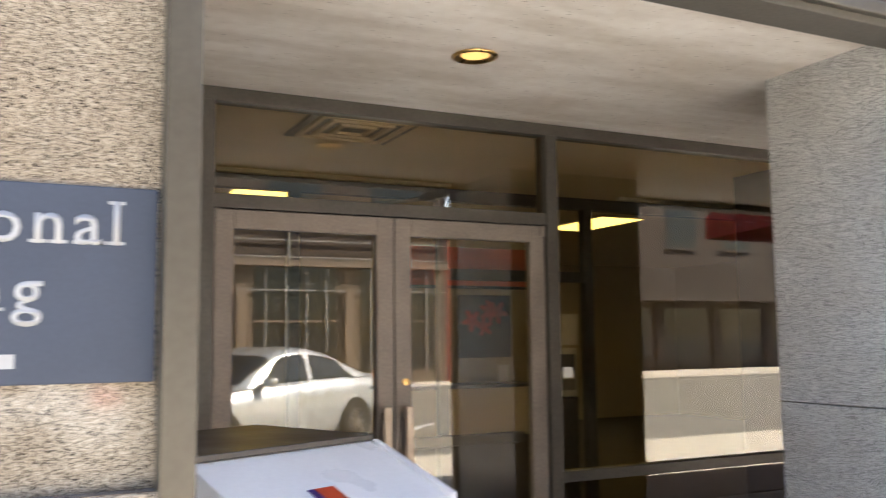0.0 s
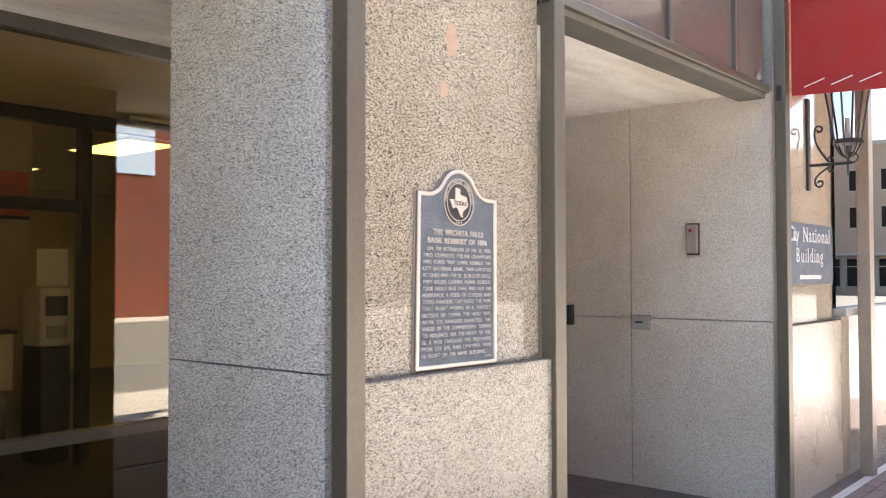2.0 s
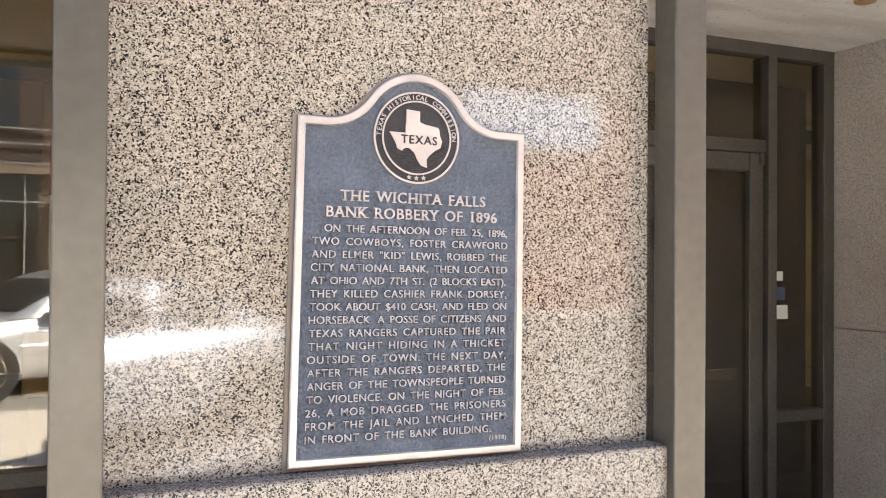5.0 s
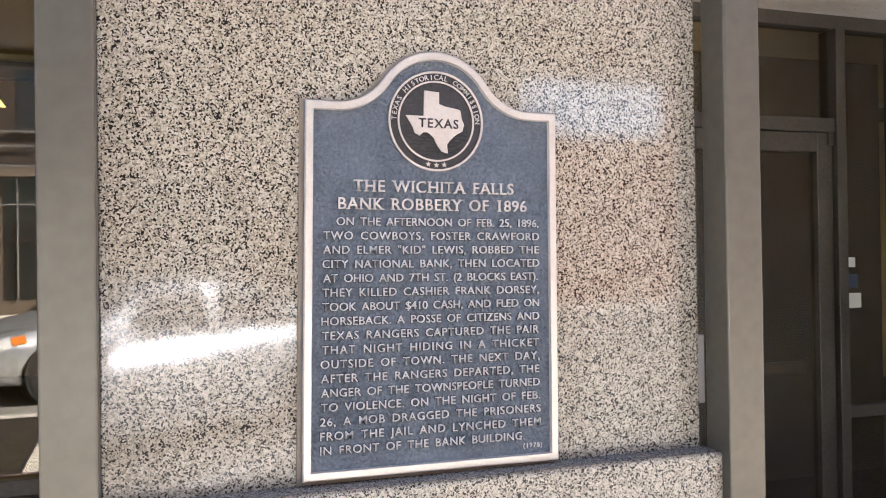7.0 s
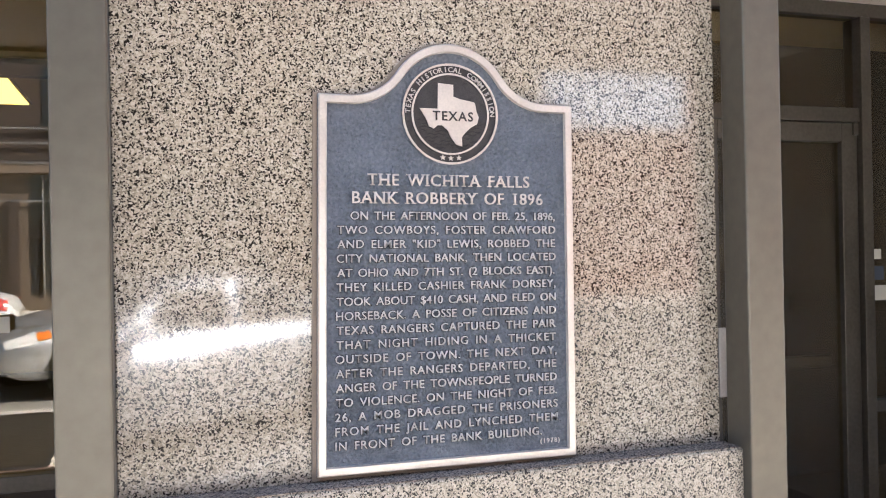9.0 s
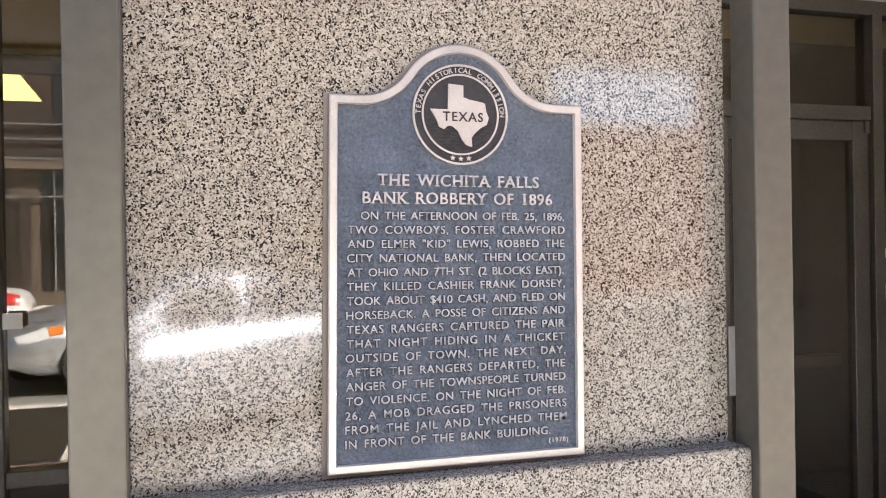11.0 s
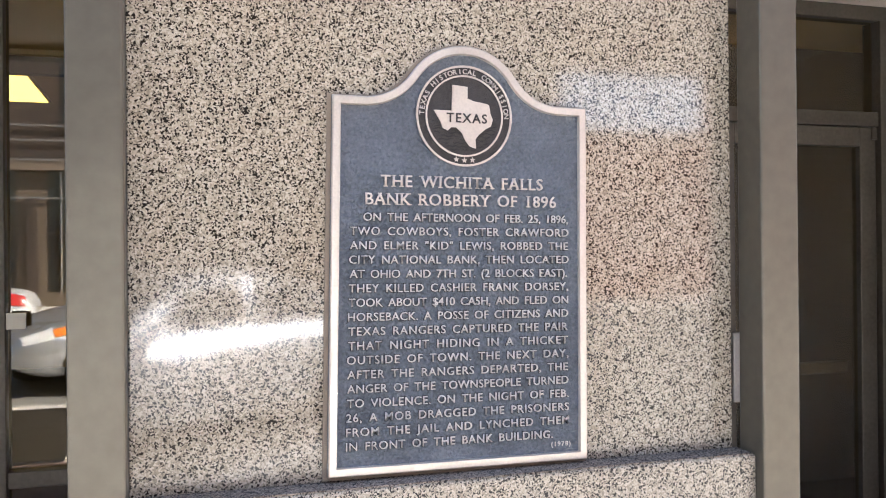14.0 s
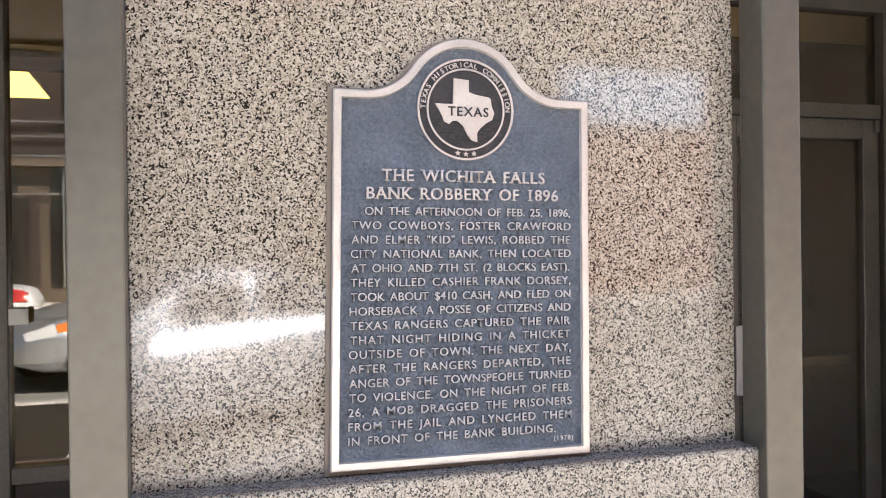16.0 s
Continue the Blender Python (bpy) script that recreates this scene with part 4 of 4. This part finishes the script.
def cabin(x, u, s, out=0.0):
    """A point of the glasshouse: u runs from the belt line (0) to the middle of the roof (1) on side s."""
    zb = 0.92 + 0.03 * (x - 1.2)
    w = glide(HALF, x) * 0.93 + out
    return Vector((x, s * w * glide([(a, c) for a, c, d in GREEN], u), zb + (max(0.02, glide(ROOF, x) - zb) + out) * glide([(a, d) for a, c, d in GREEN], u)))


def loft(rows):
    bm = bmesh.new()
    grid = [[bm.verts.new(p) for p in row] for row in rows]
    for ra, rb in zip(grid, grid[1:]):
        for i in range(len(ra) - 1):
            bm.faces.new((ra[i], ra[i + 1], rb[i + 1], rb[i]))
    return bm, grid


def car(x, y, rz, paint, label):
    """A four-door saloon, nose along -x, its nose at the origin; y across."""
    c = thing("car", label, "car", "parked cars", at=(x, y, ROAD), rz=rz)
    us = [i / 22 for i in range(23)]
    bm, grid = loft([[hull(4.66 * i / 48, u, 1) for u in us] + [hull(4.66 * i / 48, u, -1) for u in us[-2::-1]] for i in range(49)])
    bm.faces.new(grid[0])
    bm.faces.new(grid[-1][::-1])
    for ra, rb in zip(grid, grid[1:]):
        bm.faces.new((ra[0], rb[0], rb[-1], ra[-1]))
    bmesh.ops.recalc_face_normals(bm, faces=bm.faces[:])
    part("body", bm, paint, c, smooth=True)
    xs = [1.15 + 3.1 * i / 30 for i in range(31)]
    bm, grid = loft([[cabin(q, u, 1) for u in us] + [cabin(q, u, -1) for u in us[-2::-1]] for q in xs])
    bmesh.ops.recalc_face_normals(bm, faces=bm.faces[:])
    part("cabin", bm, paint, c, smooth=True)

    def patch(name, x0, x1, u0, u1, s, lean0=0.0, lean1=0.0, both=False):
        """A pane that follows the glasshouse, its ends leaning with the pillars."""
        rows = []
        for i in range(13):
            f = i / 12
            row = []
            for k in range(9):
                g = k / 8
                q = (x0 + lean0 * g) * (1 - f) + (x1 - lean1 * g) * f
                row.append(cabin(q, u0 + (u1 - u0) * g, s, 0.007))
            if both:
                row += [Vector((p.x, -p.y, p.z)) for p in row[-2::-1]]
            rows.append(row)
        bm, grid = loft(rows)
        bmesh.ops.recalc_face_normals(bm, faces=bm.faces[:])
        bmesh.ops.solidify(bm, geom=bm.faces[:], thickness=0.004)
        part(name, bm, M_CARGLASS, c, smooth=True)

    patch("windscreen", 1.3, 1.93, 0.58, 1.0, 1, both=True)
    patch("rear_window", 3.5, 4.05, 0.6, 1.0, 1, both=True)
    for s in (-1, 1):
        patch("side_window", 1.62, 2.62, 0.07, 0.55, s, lean0=0.42)
        patch("side_window", 2.71, 3.72, 0.07, 0.55, s, lean1=0.36)
        ya = s * 0.885
        part("mirror", bx(1.62, 1.76, *sorted((ya * 0.97, ya + s * 0.17)), 0.95, 1.07, bevel=0.03), paint, c)
        part("moulding", bx(1.25, 3.35, *sorted((ya, ya + s * 0.014)), 0.58, 0.62, bevel=0.004), paint, c)
        for hx in (2.42, 3.45):
            part("door_handle", bx(hx, hx + 0.16, *sorted((ya * 0.975, ya * 0.975 + s * 0.025)), 0.80, 0.83, bevel=0.006), paint, c)
        for gx in (1.5, 2.66, 3.5):
            seam = bmesh.new()
            bm_tube(seam, [hull(gx, u, s) + Vector((0, s * 0.0015, 0)) for u in (0.14, 0.25, 0.36, 0.48, 0.58, 0.66)], 0.004, 6)
            part("door_seam", seam, M_BLACK, c)
        lamp, g = loft([[hull(q, u, s) + Vector((-0.006, s * 0.008, 0.004)) for u in (0.5, 0.57, 0.64, 0.70)] for q in (0.1, 0.2, 0.3, 0.415)])
        part("headlight", lamp, M_PLATE, c, "clear lens", smooth=True)
        lamp, g = loft([[hull(q, u, s) + Vector((-0.003, s * 0.009, 0.004)) for u in (0.53, 0.59, 0.65)] for q in (0.42, 0.47, 0.52, 0.57)])
        part("indicator", lamp, M_AMBER, c, "amber lens", smooth=True)
        lamp, g = loft([[hull(q, u, s) + Vector((0.006, s * 0.008, 0.003)) for u in (0.48, 0.56, 0.64, 0.70)] for q in (4.28, 4.4, 4.5, 4.58)])
        part("tail_light", lamp, M_TAIL, c, "red lens", smooth=True)
        for wx in (0.88, 3.68):
            part("wheel_arch", bm_cyl(bmesh.new(), (wx, s * 0.7, 0.33), (wx, s * 0.886, 0.33), 0.365, seg=32), M_BLACK, c)
            wh = part("wheel", bm_cyl(bmesh.new(), (wx, s * 0.7, 0.315), (wx, s * 0.897, 0.315), 0.315, seg=32), M_TYRE, c)
            rim_bm = bm_cyl(bmesh.new(), (wx, s * 0.8975, 0.315), (wx, s * 0.904, 0.315), 0.06, seg=16)
            for k in range(7):
                q = 2 * math.pi * k / 7
                bm_cyl(rim_bm, (wx, s * 0.902, 0.315), (wx + 0.2 * math.cos(q), s * 0.902, 0.315 + 0.2 * math.sin(q)), 0.022, 0.017, seg=6)
            for k in range(24):
                q0, q1 = 2 * math.pi * k / 24, 2 * math.pi * (k + 1) / 24
                bm_cyl(rim_bm, (wx + 0.2 * math.cos(q0), s * 0.902, 0.315 + 0.2 * math.sin(q0)), (wx + 0.2 * math.cos(q1), s * 0.902, 0.315 + 0.2 * math.sin(q1)), 0.013, seg=6)
            part("rim", rim_bm, M_CHROME, wh)
    part("grille", bx(-0.012, 0.05, -0.42, 0.42, 0.5, 0.58, bevel=0.01), M_BLACK, c)
    part("plate", bx(-0.03, -0.012, -0.26, 0.26, 0.36, 0.47, bevel=0.003), M_PLATE, c)
    part("plate", bx(4.662, 4.676, -0.26, 0.26, 0.55, 0.67, bevel=0.003), M_PLATE, c)
    return c


car(1.2, -3.5, -31, M_CARS, "pale silver four-door saloon parked nose to the kerb")
car(-3.5, -7.7, 0, M_CARW, "white four-door saloon parked behind another")


line = solid("parking_line", bx(0, 5.2, -0.05, 0.05, 0.0005, 0.004), M_PAINTW, "worn white painted parking line on the street", "road marking", "structure")
line.matrix_basis = pose(3.6, -2.85, ROAD, 0, 0, -48)


# buildings across the street
M_TAN = mat("tan_render", (0.15, 0.115, 0.085), 0.85, 0, 0.12, 0.5, 0.2, 8)
M_REDW = mat("red_painted_wall", (0.19, 0.05, 0.03), 0.85, 0, 0.16, 0.6, 0.2, 8)
M_BROWN = mat("brown_brick_wall", (0.06, 0.045, 0.038), 0.85, 0, 0.18, 0.8, 0.3, 10)
M_WINDOW = mat("far_window_glass", (0.025, 0.028, 0.03), 0.08, 0, 0.2, 2.0)


M_STONE = mat("pale_brown_stone", (0.62, 0.50, 0.40), 0.85, 0, 0.14, 0.6, 0.2, 8)
M_FASCIA = mat("brown_stone_fascia", (0.22, 0.165, 0.125), 0.8, 0, 0.15, 1.0)
M_BRICK = mat("brown_brick", (0.12, 0.078, 0.062), 0.85, 0, 0.18, 0.8, 0.3, 10)
M_PALE = mat("pale_sky_band", (0.58, 0.72, 0.95), 0.5, 0, 0.06, 2.0)


def building(x0, x1, y, h, wall, low, rows, label, step=3.2, shop=True, trim=M_TAN, upper=M_BRICK, band=0.0, rz=0, fine=False, band_to=1.0):
    """A street building: ground storey of one wall, upper storeys of another, with windows, sills and a cornice."""
    b = thing("town_building", label, "building", "buildings across the street", at=(x0, y, 0), rz=rz)
    w = x1 - x0
    part("wall", bx(0, w, -9, 0, -0.3, low), wall, b)
    if band:
        # made-up pale band: gives the granite a strip of sky to mirror
        part("fascia", bx(0, w * band_to, -9, 0.05, low, low + band), M_PALE, b, "pale blue-white band in place of a strip of sky")
        part("wall", bx(w * band_to, w, -9, 0, low, low + band), wall, b)
    part("upper_wall", bx(0, w, -9, 0, low + band, h), upper, b)
    part("cornice", bx(-0.1, w + 0.1, -9.1, 0.18, h, h + 0.35), trim, b)
    n = max(1, int(w / step))
    sp = w / n
    for i in range(n):
        xa = sp * (i + 0.12)
        if shop:
            part("window", bx(xa, xa + sp * 0.76, -0.1, 0.02, 0.5, 2.9), M_WINDOW, b)
            part("pillar", bx(sp * i - 0.15, sp * i + 0.15, 0, 0.12, 0, 3.3), trim, b)
            part("transom", bx(xa, xa + sp * 0.76, 0.02, 0.06, 2.2, 2.28), trim, b)
        if fine:
            for k in range(4):
                xm = xa + sp * 0.76 * (k + 0.5) / 4
                part("glazing_bar", bx(xm - 0.022, xm + 0.022, 0.022, 0.07, 0.5, low - 0.1), M_STEEL, b)
            part("window", bx(xa, xa + sp * 0.76, -0.1, 0.021, 2.9, low - 0.1), M_WINDOW, b)
            for z in (3.3, low + 0.82, low + 1.26):
                part("rail", bx(sp * i, sp * (i + 1), 0.072, 0.11, z - 0.02, z + 0.02), M_STEEL, b)
            part("post", bx(xa + sp * 0.3, xa + sp * 0.3 + 0.07, 0.03, 0.07, low, low + 1.26), M_STEEL, b)
        for r in range(rows):
            z = low + band + 1.3 + 3.3 * r
            part("window", bx(xa + sp * 0.1, xa + sp * 0.62, -0.1, 0.02, z, z + 1.8), M_WINDOW, b)
            part("sill", bx(xa + sp * 0.07, xa + sp * 0.65, 0, 0.1, z - 0.12, z), trim, b)
    if fine:
        part("fascia", bx(0, w, 0, 0.25, low - 0.08, low + 0.2), M_FASCIA, b, "brown stone fascia")
        part("coping", bx(0, w, 0.01, 0.28, low + 0.2, low + 0.24), M_STEEL, b)
    elif shop:
        part("canopy", bx(0, w, 0, 1.6, 3.2, 3.45), trim, b)
    return b


building(-40, -12, -21, 19, M_TAN, 4.0, 4, "brown brick building with shop windows", shop=True)
building(-12, 3, -21, 17, M_TAN, 4.2, 3, "brown brick building over tall shop windows with pale glazing bars", fine=True, upper=M_BROWN, trim=M_BROWN)
building(3, 14.5, -21, 17, M_TAN, 4.2, 3, "brown brick building with wide tan shop windows", fine=True, upper=M_BROWN, trim=M_FASCIA)
building(14.5, 23.5, -21, 24, M_REDW, 5.3, 0, "blank red wall under a pale band and brown brick", shop=False, band=1.7, band_to=0.55)
building(23.5, 44, -24, 24, M_BROWN, 4.5, 3, "dark brown building with shop windows", trim=M_BROWN, upper=M_BROWN)
building(-60, -40, -23, 14, M_TAN, 4.0, 3, "tall tan building with rows of windows")
building(44, 80, -23, 27, M_BROWN, 4.5, 0, "tall brown brick building with many windows", step=4.5, trim=M_BROWN)
building(85, 125, -30, 13, M_STONE, 4.4, 2, "pale brown stone building closing the end of the street", step=2.6, trim=M_WHITE, upper=M_STONE, rz=90)
# brown tiles of the arcade floor
tile = mesh_of("tile", bx(-0.147, 0.147, -0.147, 0.147, 0, 0.006, bevel=0.002), M_PAVER)
floor_ob = bpy.data.objects["floor"]
for i in range(9):
    for j in range(7):
        t_ob = new("tile", tile)
        t_ob.parent = floor_ob
        t_ob.location = (4.45 + 0.3 * i, 2.2 + 0.3 * j, FLOOR)
# slabs of the pavement by the kerb
slab_mesh = mesh_of("slab", bx(-0.744, 0.744, -0.684, 0.684, -0.02, 0.0, bevel=0.006), M_PAVE)
pave_ob = bpy.data.objects["pavement"]
for i in range(18):
    for j in range(2):
        s_ob = new("slab", slab_mesh)
        s_ob.parent = pave_ob
        s_ob.location = (-5.2 + 1.5 * i, -1.455 + 1.382 * j, FLOOR - 0.003 + 0.001 * ((i * 7 + j * 3) % 3))
# iron grating let into the pavement
grate = thing("pavement_grating", "dark iron grating let into the pavement", "grating", at=(1.35, -1.85, FLOOR))
part("frame", bx(0, 1.1, 0, 2.5, -0.004, 0.006), M_BLACK, grate)
bar_mesh = mesh_of("bar", bx(0.03, 1.07, -0.008, 0.008, 0.0065, 0.02), M_FRAME)
for i in range(33):
    bar = new("bar", bar_mesh)
    bar.parent = grate
    bar.location = (0, 0.06 + 0.073 * i, 0)
# brick pavers along the wall, in running bond: the stretch by the plaque singly, the rest joined
M_BRICKPAVE = mat("brown_clay_paver", (0.17, 0.115, 0.095), 0.8, 0, 0.3, 5.0, 0.3, 90)
BL, BW, BT = 0.2, 0.1, FLOOR + 0.004
brick_mesh = mesh_of("paver", bx(-BL / 2 + 0.005, BL / 2 - 0.005, -BW / 2 + 0.005, BW / 2 - 0.005, -0.02, 0.0, bevel=0.002), M_BRICKPAVE)
verts, faces = [], []
rng_brick = random.Random(11)
for j in range(13):
    for i in range(80):
        px, py = -3.0 + BL * (i + 0.5 * (j % 2)), 0.67 + BW * j
        lift = BT + rng_brick.uniform(-0.002, 0.002)
        if 4.3 < px < 8.0 and py > 0.6:
            b_ob = new("paver", brick_mesh)
            b_ob.parent = pave_ob
            b_ob.location = (px, py, lift)
            continue
        k = len(verts)
        hx, hy = BL / 2 - 0.005, BW / 2 - 0.005
        verts += [(px + sx * (hx - e), py + sy * (hy - e), z) for z, e in ((lift - 0.02, 0), (lift - 0.002, 0), (lift, 0.002)) for sx, sy in ((-1, -1), (1, -1), (1, 1), (-1, 1))]
        for r in (0, 4):
            faces += [(k + r + c, k + r + (c + 1) % 4, k + r + 4 + (c + 1) % 4, k + r + 4 + c) for c in range(4)]
        faces.append((k + 8, k + 9, k + 10, k + 11))
pavers = bpy.data.meshes.new("pavers")
pavers.from_pydata(verts, [], faces)
pavers.materials.append(M_BRICKPAVE)
rest = tagged(new("pavers", pavers), kind="stuff")
rest.parent = pave_ob
